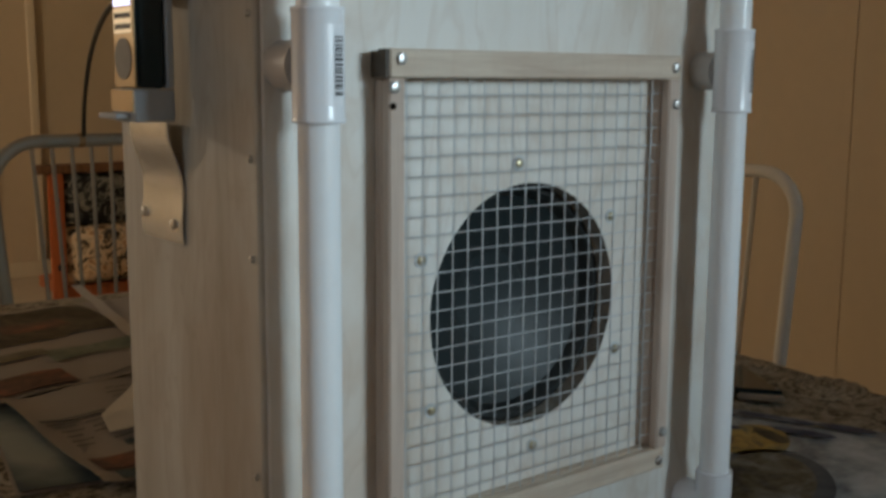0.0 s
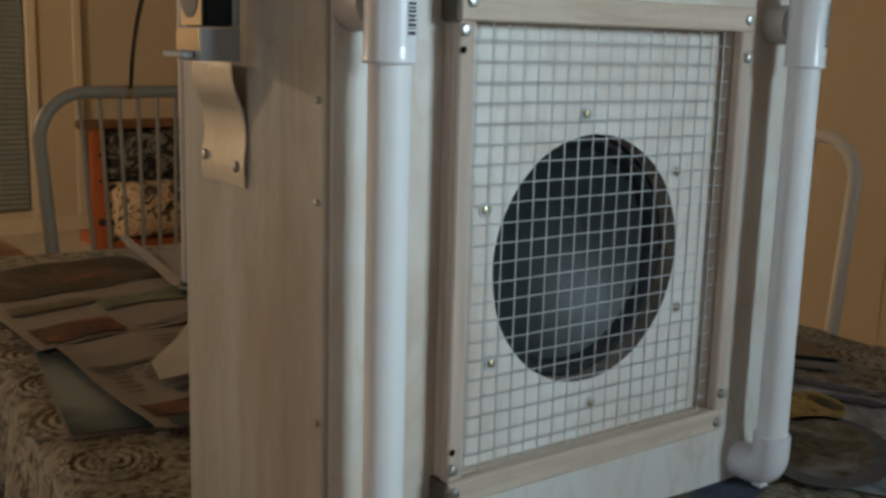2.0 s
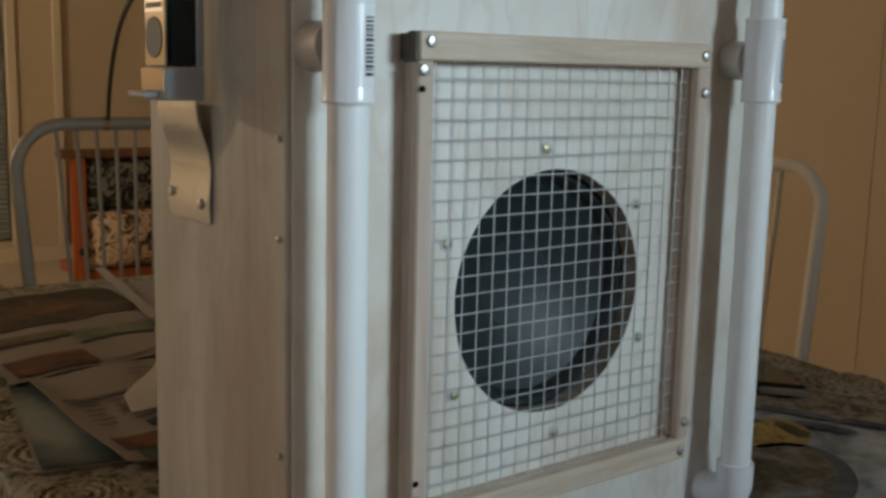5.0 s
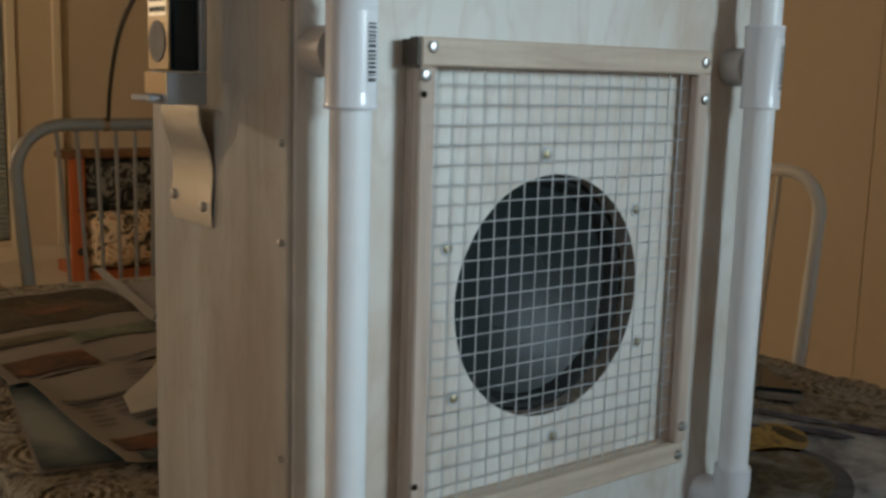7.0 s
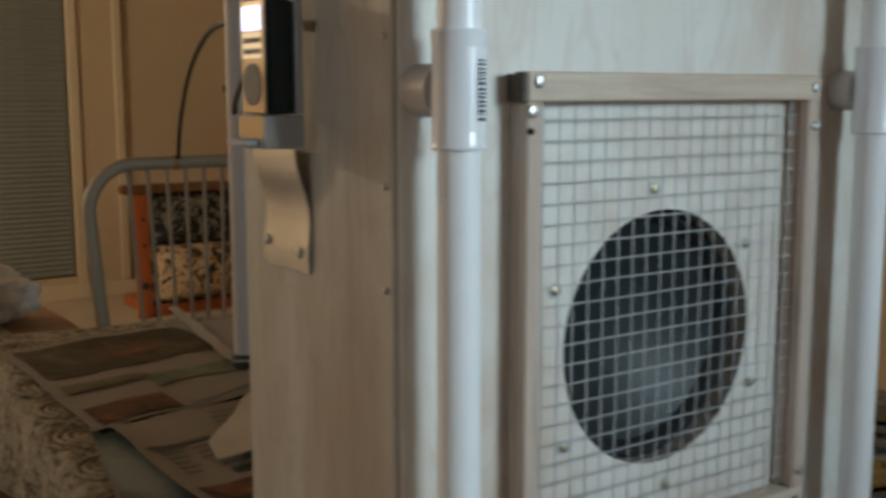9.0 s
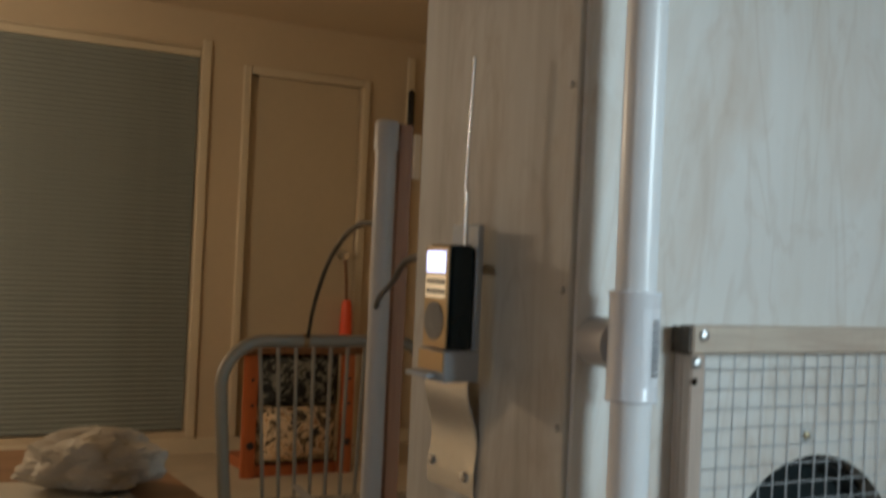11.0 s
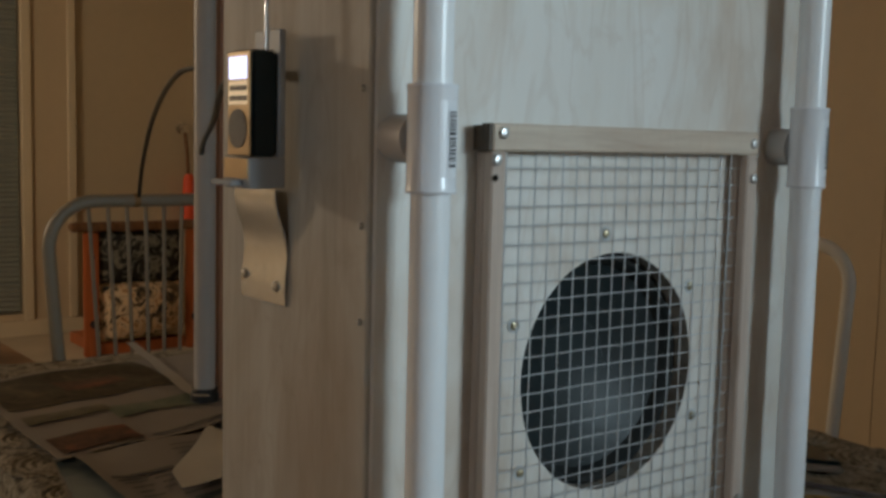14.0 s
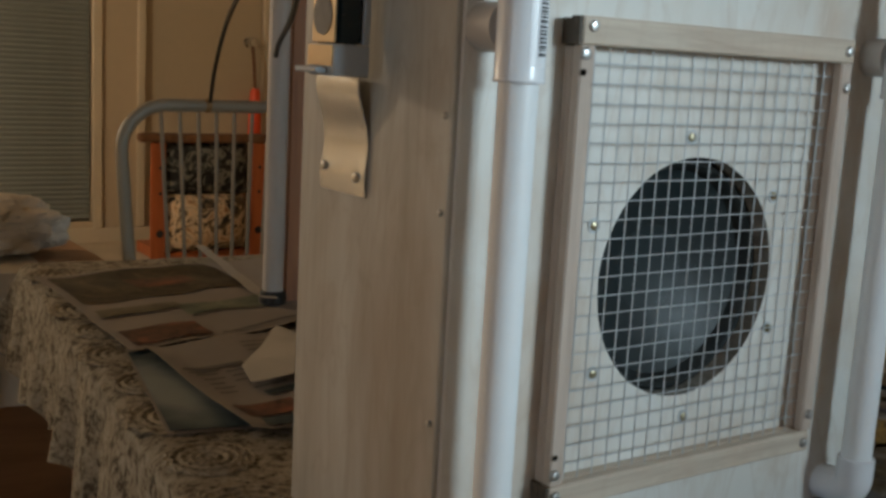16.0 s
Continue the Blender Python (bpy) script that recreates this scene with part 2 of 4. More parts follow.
def vignette_material(name, pale, dark):
    """A soft printed photograph, pale in the middle and dark towards its border."""
    m, n, l, b = mat(name, 0.5, 0, 0.25)
    mp = n.new("ShaderNodeMapping")
    mp.inputs["Location"].default_value = (-0.75, -0.95, 0)
    mp.inputs["Scale"].default_value = (3.4, 1.9, 0)
    l.new(n.new("ShaderNodeTexCoord").outputs["Generated"], mp.inputs[0])
    g = n.new("ShaderNodeTexGradient")
    g.gradient_type = "SPHERICAL"
    l.new(mp.outputs[0], g.inputs[0])
    wob = noise_tex(n, l, coords(n, l), 22, 3, 0.5, 0.8)
    k = n.new("ShaderNodeMath")
    k.operation = "MULTIPLY_ADD"
    k.inputs[1].default_value = 0.5
    l.new(wob, k.inputs[0])
    l.new(g.outputs[1], k.inputs[2])
    l.new(ramp(n, l, k.outputs[0], [(0.36, dark), (0.95, pale)]), b.inputs["Base Color"])
    return m


PH_BLUE = vignette_material("blue_photo", (0.25, 0.285, 0.275), (0.028, 0.055, 0.070))
PH_TEAL = picture("dark_teal_print", [(0.35, (0.035, 0.055, 0.065)), (0.7, (0.08, 0.11, 0.12))], 12)
PH_MAG = picture("magazine_photo", [(0.30, (0.08, 0.10, 0.12)), (0.42, (0.24, 0.28, 0.31)), (0.54, (0.40, 0.45, 0.48)), (0.70, (0.52, 0.56, 0.58))], 12, 1.6, 0.4)
PH_YELLOW = picture("yellow_photo", [(0.38, (0.14, 0.11, 0.06)), (0.48, (0.42, 0.29, 0.07)), (0.56, (0.48, 0.36, 0.11)), (0.68, (0.20, 0.17, 0.10))], 26, 2.0, 0.5)
PH_PLATE = picture("food_photo", [(0.35, (0.03, 0.028, 0.024)), (0.5, (0.12, 0.095, 0.045)), (0.65, (0.26, 0.27, 0.26))], 18, 1.0, 0.6)
RIMPRINT = picture("grey_plate_print", [(0.35, (0.06, 0.07, 0.08)), (0.7, (0.15, 0.16, 0.17))], 14, 1.0, 0.6)
PH_NAVY = picture("navy_photo", [(0.35, (0.02, 0.025, 0.05)), (0.55, (0.05, 0.06, 0.11)), (0.75, (0.20, 0.24, 0.30))], 14, 1.0, 0.6)


def fabric_material(name, stops):
    m, n, l, b = mat(name, 0.9)
    v = coords(n, l)
    t = noise_tex(n, l, v, 11, 2, 0.5, 2.2)
    u = noise_tex(n, l, v, 4, 2, 0.5, 0.6)
    col = ramp(n, l, t, stops)
    col = mix(n, l, ramp(n, l, u, [(0.52, (0, 0, 0)), (0.62, (0.6, 0.6, 0.6))]), col, (0.02, 0.02, 0.02))
    l.new(col, b.inputs["Base Color"])
    bump(n, l, b, t, 0.3, 0.002)
    return m


FLORAL = fabric_material("cream_floral_fabric", [(0.36, (0.03, 0.03, 0.03)), (0.45, (0.20, 0.14, 0.08)), (0.51, (0.62, 0.50, 0.36)), (0.60, (0.66, 0.48, 0.30)), (0.70, (0.30, 0.16, 0.08))])
FLORAL_DARK = fabric_material("black_floral_fabric", [(0.44, (0.012, 0.013, 0.014)), (0.53, (0.05, 0.055, 0.055)), (0.60, (0.26, 0.25, 0.21)), (0.70, (0.06, 0.06, 0.05))])


# ---------------------------------------------------------------- mesh helpers
def finish(bm, name, material, smooth=False):
    bmesh.ops.recalc_face_normals(bm, faces=bm.faces)
    me = bpy.data.meshes.new(name)
    bm.to_mesh(me)
    bm.free()
    me.materials.append(material)
    if smooth:
        me.shade_smooth()
        me.set_sharp_from_angle(angle=radians(38))
    return me


def thing(name, label, category, loc=(0, 0, 0), group="", kind=""):
    ob = new(name)
    ob.location = loc
    ob.empty_display_size = 0.05
    return tagged(ob, label, category, group, kind)


def part(name, bm, material, parent=None, label="", smooth=True):
    """Links a bmesh, given in world coordinates, as one mesh under parent."""
    ob = new(name, finish(bm, name, material, smooth))
    if parent is not None:
        bpy.context.view_layer.update()
        ob.parent = parent
        ob.matrix_parent_inverse = parent.matrix_world.inverted()
    return tagged(ob, label) if label else ob


def solid(name, bm, material, label, category, kind="", group="", smooth=True):
    return tagged(part(name, bm, material, None, "", smooth), label, category, group, kind)


def box(x0, x1, y0, y1, z0, z1, bevel=0.0, seg=1, bm=None):
    bm = bm or bmesh.new()
    m = Matrix.Translation(((x0 + x1) / 2, (y0 + y1) / 2, (z0 + z1) / 2)) @ Matrix.Diagonal((x1 - x0, y1 - y0, z1 - z0, 1))
    made = bmesh.ops.create_cube(bm, size=1, matrix=m)
    if bevel:
        edges = list({e for v in made["verts"] for e in v.link_edges})
        bmesh.ops.bevel(bm, geom=edges, offset=bevel, segments=seg, affect="EDGES")
    return bm


def sweep(points, radius, seg=12, bm=None, closed_ends=True, radii=None):
    """A round bar along points."""
    bm = bm or bmesh.new()
    pts = [Vector(p) for p in points]
    rings, side = [], None
    for i, p in enumerate(pts):
        d = (pts[min(i + 1, len(pts) - 1)] - pts[max(i - 1, 0)]).normalized()
        if side is None:
            side = d.orthogonal().normalized()
        side = (side - d * side.dot(d)).normalized()
        up = d.cross(side)
        r = radii[i] if radii else radius
        rings.append([bm.verts.new(p + (side * math.cos(a) + up * math.sin(a)) * r) for a in (2 * math.pi * k / seg for k in range(seg))])
    for a, b in zip(rings, rings[1:]):
        for k in range(seg):
            bm.faces.new((a[k], a[(k + 1) % seg], b[(k + 1) % seg], b[k]))
    if closed_ends:
        bm.faces.new(rings[0][::-1])
        bm.faces.new(rings[-1])
    return bm


def smooth_path(points, steps=8):
    """Catmull-Rom through the points."""
    p = [Vector(q) for q in points]
    p = [p[0] * 2 - p[1]] + p + [p[-1] * 2 - p[-2]]
    out = []
    for a, b, c, d in zip(p, p[1:], p[2:], p[3:]):
        for k in range(steps):
            t = k / steps
            out.append(0.5 * (2 * b + (c - a) * t + (2 * a - 5 * b + 4 * c - d) * t * t + (3 * b - a - 3 * c + d) * t ** 3))
    return out + [p[-2]]


def lathe(profile, centre, axis="Y", seg=48, bm=None, capped=True):
    """Turns (radius, along) pairs round an axis through centre."""
    bm = bm or bmesh.new()
    rings = []
    for r, h in profile:
        ring = []
        for k in range(seg):
            a = 2 * math.pi * k / seg
            u, w = r * math.cos(a), r * math.sin(a)
            ring.append(bm.verts.new(Vector(centre) + Vector((u, h, w) if axis == "Y" else (u, w, h) if axis == "Z" else (h, u, w))))
        rings.append(ring)
    for a, b in zip(rings, rings[1:]):
        for k in range(seg):
            bm.faces.new((a[k], a[(k + 1) % seg], b[(k + 1) % seg], b[k]))
    for ring, (r, h) in ((rings[0], profile[0]), (rings[-1], profile[-1])):
        if capped and r > 1e-5:
            bm.faces.new(ring)
    bmesh.ops.remove_doubles(bm, verts=bm.verts, dist=1e-6)
    return bm


def sheet(fn, nu, nv, thick=0.0):
    """A curved sheet from fn(u, v) -> place, with u and v from 0 to 1."""
    bm = bmesh.new()
    g = [[bm.verts.new(fn(i / nu, j / nv)) for j in range(nv + 1)] for i in range(nu + 1)]
    for i in range(nu):
        for j in range(nv):
            bm.faces.new((g[i][j], g[i + 1][j], g[i + 1][j + 1], g[i][j + 1]))
    if thick:
        bmesh.ops.recalc_face_normals(bm, faces=bm.faces)
        bmesh.ops.solidify(bm, geom=bm.faces[:], thickness=thick)
    return bm


def screw_bm(c, axis, r=0.0037):
    """A pan head with a cross recess, its axis pointing out of the surface."""
    if axis == "-Y":
        bm = lathe([(r, 0.0), (r, -0.0010), (r * 0.8, -0.0021), (r * 0.35, -0.0026), (0.0, -0.0026)], c, "Y", 16)
    else:
        bm = lathe([(r, 0.0), (r, -0.0010), (r * 0.8, -0.0021), (r * 0.35, -0.0026), (0.0, -0.0026)], c, "X", 16)
    return bm


# ---------------------------------------------------------------- room
X0, X1, Y0, Y1, H = -2.9, 2.95, -1.65, 5.5, 2.50


def structure(name, bm, material, label, category, smooth=False):
    return solid(name, bm, material, label, category, "structure", "", smooth)


structure("floor", box(X0 - 0.12, X1 + 0.12, Y0 - 0.12, Y1 + 0.12, -0.1, 0.0), CARPET, "pale beige carpeted floor of the room", "floor")
structure("ceiling", box(X0 - 0.12, X1 + 0.12, Y0 - 0.12, Y1 + 0.12, H, H + 0.1), CEILPAINT, "plain cream painted ceiling in warm lamplight", "ceiling")
structure("wall_east", box(X1, X1 + 0.12, Y0 - 0.12, Y1 + 0.12, 0, H), WALLPAINT, "plain tan painted side wall", "wall")
GY0, GY1, GZ0, GZ1 = -1.4, -0.2, 0.62, 1.98
bm = box(X0 - 0.12, X0, GY1, Y1 + 0.12, 0, H)
box(X0 - 0.12, X0, Y0 - 0.12, GY0, 0, H, bm=bm)
box(X0 - 0.12, X0, GY0, GY1, 0, GZ0, bm=bm)
box(X0 - 0.12, X0, GY0, GY1, GZ1, H, bm=bm)
structure("wall_west", bm, WALLPAINT, "plain cream painted side wall", "wall")

WX0, WX1, WZ0, WZ1 = -0.75, 1.19, 0.12, 2.28
DX0, DX1, DZ1 = 1.48, 2.19, 2.175
bm = box(X0, WX0, Y1, Y1 + 0.12, 0, H)
box(WX0, WX1, Y1, Y1 + 0.12, 0, WZ0, bm=bm)
box(WX0, WX1, Y1, Y1 + 0.12, WZ1, H, bm=bm)
box(WX1, DX0, Y1, Y1 + 0.12, 0, H, bm=bm)
box(DX0, DX1, Y1, Y1 + 0.12, DZ1, H, bm=bm)
box(DX1, X1, Y1, Y1 + 0.12, 0, H, bm=bm)
structure("wall_north", bm, WALLPAINT, "cream painted far wall with a blind-covered window and a door", "wall")
# unseen opening, its edges set to cut the daylight off the cabinet's margins
FX0, FX1, FZ0, FZ1 = -0.45, 0.84, 1.23, 1.64
bm = box(X0, FX0, Y0 - 0.12, Y0, 0, H)
box(FX0, FX1, Y0 - 0.12, Y0, 0, FZ0, bm=bm)
box(FX0, FX1, Y0 - 0.12, Y0, FZ1, H, bm=bm)
box(FX1, X1, Y0 - 0.12, Y0, 0, H, bm=bm)
structure("wall_south", bm, WALLPAINT, "plain cream painted wall", "wall")
bm = box(X0, X1, Y1 - 0.012, Y1 - 0.001, 0, 0.085, 0.003)
structure("baseboard", bm, TRIMPAINT, "cream skirting board along the far wall", "baseboard")
bm = box(X1 - 0.0035, X1 - 0.0005, 1.53, 1.57, 0, H - 0.003, 0.001)
structure("trim", bm, WALLPAINT, "flat cover strip up the tan wall", "trim")

# far window: frame, glass and a closed blind of narrow slats
win = thing("window_1", "wide window closed off by a grey slatted blind", "window", (0.2, Y1, WZ0), kind="structure")
bm = box(WX1, WX1 + 0.05, Y1 - 0.018, Y1 - 0.001, 0.086, WZ1 + 0.05, 0.004)
box(WX0 - 0.05, WX0, Y1 - 0.018, Y1 - 0.001, 0.086, WZ1 + 0.05, 0.004, bm=bm)
box(WX0 + 0.001, WX1 - 0.001, Y1 - 0.012, Y1 - 0.001, WZ1, WZ1 + 0.012, 0.003, bm=bm)
part("window_frame", bm, TRIMPAINT, win)
bm = box(WX0, WX1, Y1 + 0.09, Y1 + 0.1, WZ0, WZ1)
part("pane", bm, BLIND, win)
slat_bm = sheet(lambda u, v: (WX0 + 0.01 + u * (WX1 - WX0 - 0.02), Y1 + 0.028 + 0.012 * math.sin(math.pi * v) * -1 + 0.006 * v, 0.027 * (v - 0.5) * 1.1), 1, 4, 0.0008)
slat_me = finish(slat_bm, "slat", BLIND, True)
for k in range(79):
    s = new("slat", slat_me)
    s.location = (0, 0, WZ0 + 0.025 + 0.027 * k)
    bpy.context.view_layer.update() if k == 0 else None
    s.parent = win
    s.matrix_parent_inverse = win.matrix_world.inverted()
part("head_rail", box(WX0 + 0.005, WX1 - 0.005, Y1 + 0.005, Y1 + 0.05, WZ1 - 0.045, WZ1 - 0.002, 0.003), TRIMPAINT, win)

door = thing("door_1", "closed flush cream door with a round knob", "door", (1.82, Y1, 0), kind="structure")
part("leaf", box(DX0 + 0.004, DX1 - 0.004, Y1 + 0.012, Y1 + 0.05, 0.006, DZ1 - 0.004, 0.002), DOORPAINT, door)
for x0, x1 in ((DX0 - 0.045, DX0), (DX1, DX1 + 0.045)):
    part("casing", box(x0, x1, Y1 - 0.022, Y1 - 0.001, 0.086, DZ1 + 0.045, 0.004), TRIMPAINT, door)
part("head_casing", box(DX0 + 0.0005, DX1 - 0.0005, Y1 - 0.022, Y1 - 0.001, DZ1, DZ1 + 0.045, 0.004), TRIMPAINT, door)
knob = part("knob", lathe([(0.032, 0.012), (0.032, 0.004), (0.012, 0.0), (0.012, -0.03), (0.026, -0.038), (0.03, -0.052), (0.022, -0.066), (0, -0.07)], (2.104, Y1, 1.15), "Y", 24), CHROME, door, "chrome round door knob")
bm = box(2.49, 2.54, Y1 - 0.02, Y1 - 0.001, 0.086, 2.40, 0.004)
structure("trim_2", bm, TRIMPAINT, "narrow cream moulding up the far wall", "trim")

# bright red brush that hangs on a cord from the knob
brush = thing("hanging_brush", "fluorescent red brush hanging by a cord from the door knob", "brush", (2.12, Y1 - 0.06, 0.59))
part("cord", sweep(smooth_path([(2.104, Y1 - 0.05, 1.125), (2.112, Y1 - 0.06, 1.02), (2.120, Y1 - 0.06, 0.886)]), 0.011, 8), DARKWOOD, brush, "dark twisted cord")
part("body", lathe([(0.0, 0.30), (0.022, 0.295), (0.030, 0.27), (0.034, 0.2), (0.038, 0.1), (0.040, 0.03), (0.034, 0.0), (0, 0.0)], (2.122, Y1 - 0.06, 0.590), "Z", 20), REDPLASTIC, brush)

holder = thing("wall_phone_holder", "small white wall holder with a black handset", "holder", (2.57, Y1, 1.65))
part("back", box(2.548, 2.60, Y1 - 0.03, Y1 - 0.001, 1.645, 1.93, 0.006, 2), FITTING, holder)
part("handset", box(2.488, 2.528, Y1 - 0.06, Y1 - 0.021, 1.915, 2.195, 0.012, 3), BLACKBOX, holder, "black handset")

for x, y in ((0.617, 4.31), (0.612, 2.50)):
    lamp = thing("ceiling_spot", "round recessed ceiling spotlight, switched off", "ceiling light", (x, y, H), "ceiling spots")
    part("ring", lathe([(0.062, -0.001), (0.062, -0.012), (0.050, -0.016), (0.046, -0.006), (0.046, -0.001)], (x, y, H), "Z", 32), ROSE, lamp)
    part("lens", lathe([(0.045, -0.001), (0.040, -0.007), (0, -0.010)], (x, y, H), "Z", 32), BLACKGLOSS, lamp)

# unseen windows: one added for the side fill, one for the main daylight
w = thing("fill_window", "unseen white framed window added for the side fill light", "window", (X0 - 0.06, -0.8, GZ0), kind="structure")
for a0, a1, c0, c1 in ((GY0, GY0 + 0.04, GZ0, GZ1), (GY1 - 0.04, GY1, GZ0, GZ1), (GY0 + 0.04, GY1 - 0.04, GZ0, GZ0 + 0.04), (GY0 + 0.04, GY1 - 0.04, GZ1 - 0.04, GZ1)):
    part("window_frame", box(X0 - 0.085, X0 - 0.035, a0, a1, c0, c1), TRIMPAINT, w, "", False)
for name, x0, x1, z0, z1 in (("window_3", FX0, FX1, FZ0, FZ1),):
    w = thing(name, "unseen white framed window slit, sized to shape the cool daylight", "window", ((x0 + x1) / 2, Y0 - 0.06, z0), kind="structure")
    for a0, a1, c0, c1 in ((x0, x0 + 0.04, z0, z1), (x1 - 0.04, x1, z0, z1), (x0 + 0.04, x1 - 0.04, z0, z0 + 0.04), (x0 + 0.04, x1 - 0.04, z1 - 0.04, z1)):
        part("window_frame", box(a0, a1, Y0 - 0.085, Y0 - 0.035, c0, c1), TRIMPAINT, w, "", False)

# ---------------------------------------------------------------- table and cloth
T = 0.745
TC, TU, TV = Vector((-0.168, 1.235, 0)), Vector((0.994, -0.107, 0)), Vector((-0.107, -0.994, 0))
TW, TL = 0.94, 1.50


def on_table(u, v, z=0.0):
    return TC + TU * u + TV * v + Vector((0, 0, T + z))


table = thing("dining_table", "dark wooden dining table under a lace cloth", "table", on_table(TW / 2, TL / 2, -T))


def slab(u0, u1, v0, v1, z0, z1):
    bm = bmesh.new()
    lo = [bm.verts.new(TC + TU * u + TV * v + Vector((0, 0, z0))) for u, v in ((u0, v0), (u1, v0), (u1, v1), (u0, v1))]
    hi = [bm.verts.new(p.co + Vector((0, 0, z1 - z0))) for p in lo]
    bm.faces.new(lo[::-1])
    bm.faces.new(hi)
    for k in range(4):
        bm.faces.new((lo[k], lo[(k + 1) % 4], hi[(k + 1) % 4], hi[k]))
    return bm


part("tabletop", slab(0, TW, 0, TL, T - 0.032, T - 0.003), DARKWOOD, table, smooth=False)
for u in (0.06, TW - 0.12):
    for v in (0.06, TL - 0.12):
        part("leg", slab(u, u + 0.06, v, v + 0.06, 0.0, T - 0.033), DARKWOOD, table, smooth=False)


def cloth_fn(a, b):
    """Cloth over the top: a and b run past the top's edges and hang down there in folds."""
    drop = 0.17
    u, v = -drop + a * (TW + 2 * drop), -drop + b * (TL + 2 * drop)
    cu, cv = min(max(u, 0), TW), min(max(v, 0), TL)
    du, dv = u - cu, v - cv
    d = max(abs(du), abs(dv))
    along = cv if abs(du) >= abs(dv) else cu
    corner = min(abs(du), abs(dv))
    fold = d / drop * (0.010 + 0.014 * math.sin(along * 34 + 1.3 * math.sin(along * 11)) + 0.006 * math.sin(along * 83))
    out = 0.006 + fold + corner * 0.25 if d > 0 else 0
    hem = 1 - 0.10 * (0.5 + 0.5 * math.cos(along * 52))
    p = on_table(cu, cv, 0.0)
    if abs(du) > 0:
        p += TU * math.copysign(out if abs(du) >= abs(dv) else corner * 0.5, du)
    if abs(dv) > 0:
        p += TV * math.copysign(out if abs(dv) > abs(du) else corner * 0.5, dv)
    r = 0.0015 * noise.noise((u * 9, v * 9, 0)) if d == 0 else 0
    p.z += r - d * hem
    return p


cloth = solid("tablecloth", sheet(cloth_fn, 110, 150, 0.0012), LACE, "cream lace tablecloth hanging over the table edge in folds", "tablecloth")


def medallion_mesh(r, seed):
    """One scalloped crochet round with raised rings and petals."""
    bm = bmesh.new()
    nr, na = 26, 96
    mid = bm.verts.new((0, 0, 0.002))
    rows = []
    for i in range(1, nr + 1):
        q = i / nr
        row = []
        for s in range(na):
            a = 2 * math.pi * s / na
            edge = 1 + 0.05 * q * math.cos(16 * a + seed)
            h = 0.0012 + 0.0011 * math.cos(q * 31) + 0.0006 * math.cos(16 * a + 5 * q) * q
            row.append(bm.verts.new((r * q * edge * math.cos(a), r * q * edge * math.sin(a), max(h, 0.0) if i < nr else -0.0006)))
        rows.append(row)
    for s in range(na):
        bm.faces.new((mid, rows[0][s], rows[0][(s + 1) % na]))
    for a, b in zip(rows, rows[1:]):
        for s in range(na):
            bm.faces.new((a[s], b[s], b[(s + 1) % na], a[(s + 1) % na]))
    return finish(bm, "medallion", ROUNDEL, True)


medal = [medallion_mesh(0.052, 0.0), medallion_mesh(0.040, 1.0)]
bpy.context.view_layer.update()
for k in range(9):
    for side_u in (0.036, 0.90):
        ob = new("medallion", medal[k % 2])
        ob.location = on_table(side_u, 0.112 + 0.115 * k - (0.04 if side_u > 0.5 else 0.0), 0.0015)
        ob.rotation_euler = (0, 0, 0.3 * k)
        ob.parent = cloth
        ob["label"] = "crocheted round medallion"

# ---------------------------------------------------------------- papers on the table
def paper(name, label, category, corners, material, lift=0.003, wave=0.004, photos=(), seed=0, curl=0.0, nu=24, nv=24, bars=()):
    """A printed sheet laid between four corners (plan), with pictures and bars of print lying on it."""
    c = [Vector((x, y, 0)) for x, y in corners]

    def at(u, v, up=0.0):
        p = c[0].lerp(c[1], u).lerp(c[3].lerp(c[2], u), v)
        e = max(0, 0.12 - u) / 0.12
        z = T + lift + wave * (0.5 + 0.5 * noise.noise((p.x * 11 + seed, p.y * 11, seed))) + curl * e * e + up
        return Vector((p.x, p.y, z))

    base = thing(name, label, category, (c[0].x, c[0].y, T + lift))
    part("page", sheet(lambda u, v: at(u, v), nu, nv, 0.0004), material, base)
    for k, (u0, u1, v0, v1, m, lab) in enumerate(photos):
        part("photo", sheet(lambda u, v: at(u0 + u * (u1 - u0), v0 + v * (v1 - v0), 0.0016 + 0.0002 * k), 14, 14), m, base, lab)
    for u0, u1, v0, v1 in bars:
        part("print_bar", sheet(lambda u, v: at(u0 + u * (u1 - u0), v0 + v * (v1 - v0), 0.0016), 8, 1), TEXT, base)
    return base


rng = random.Random(4)
textbars = [(0.16 + 0.04 * rng.random(), 0.30 + 0.10 * rng.random(), 0.40 + 0.05 * k, 0.412 + 0.05 * k) for k in range(5)]
textbars += [(0.34 + 0.05 * rng.random(), 0.50 + 0.16 * rng.random(), 0.10 + 0.055 * k, 0.112 + 0.055 * k) for k in range(5)]
textbars += [(0.05 + 0.02 * rng.random(), 0.12 + 0.03 * rng.random(), 0.40 + 0.05 * k, 0.412 + 0.05 * k) for k in range(5)]
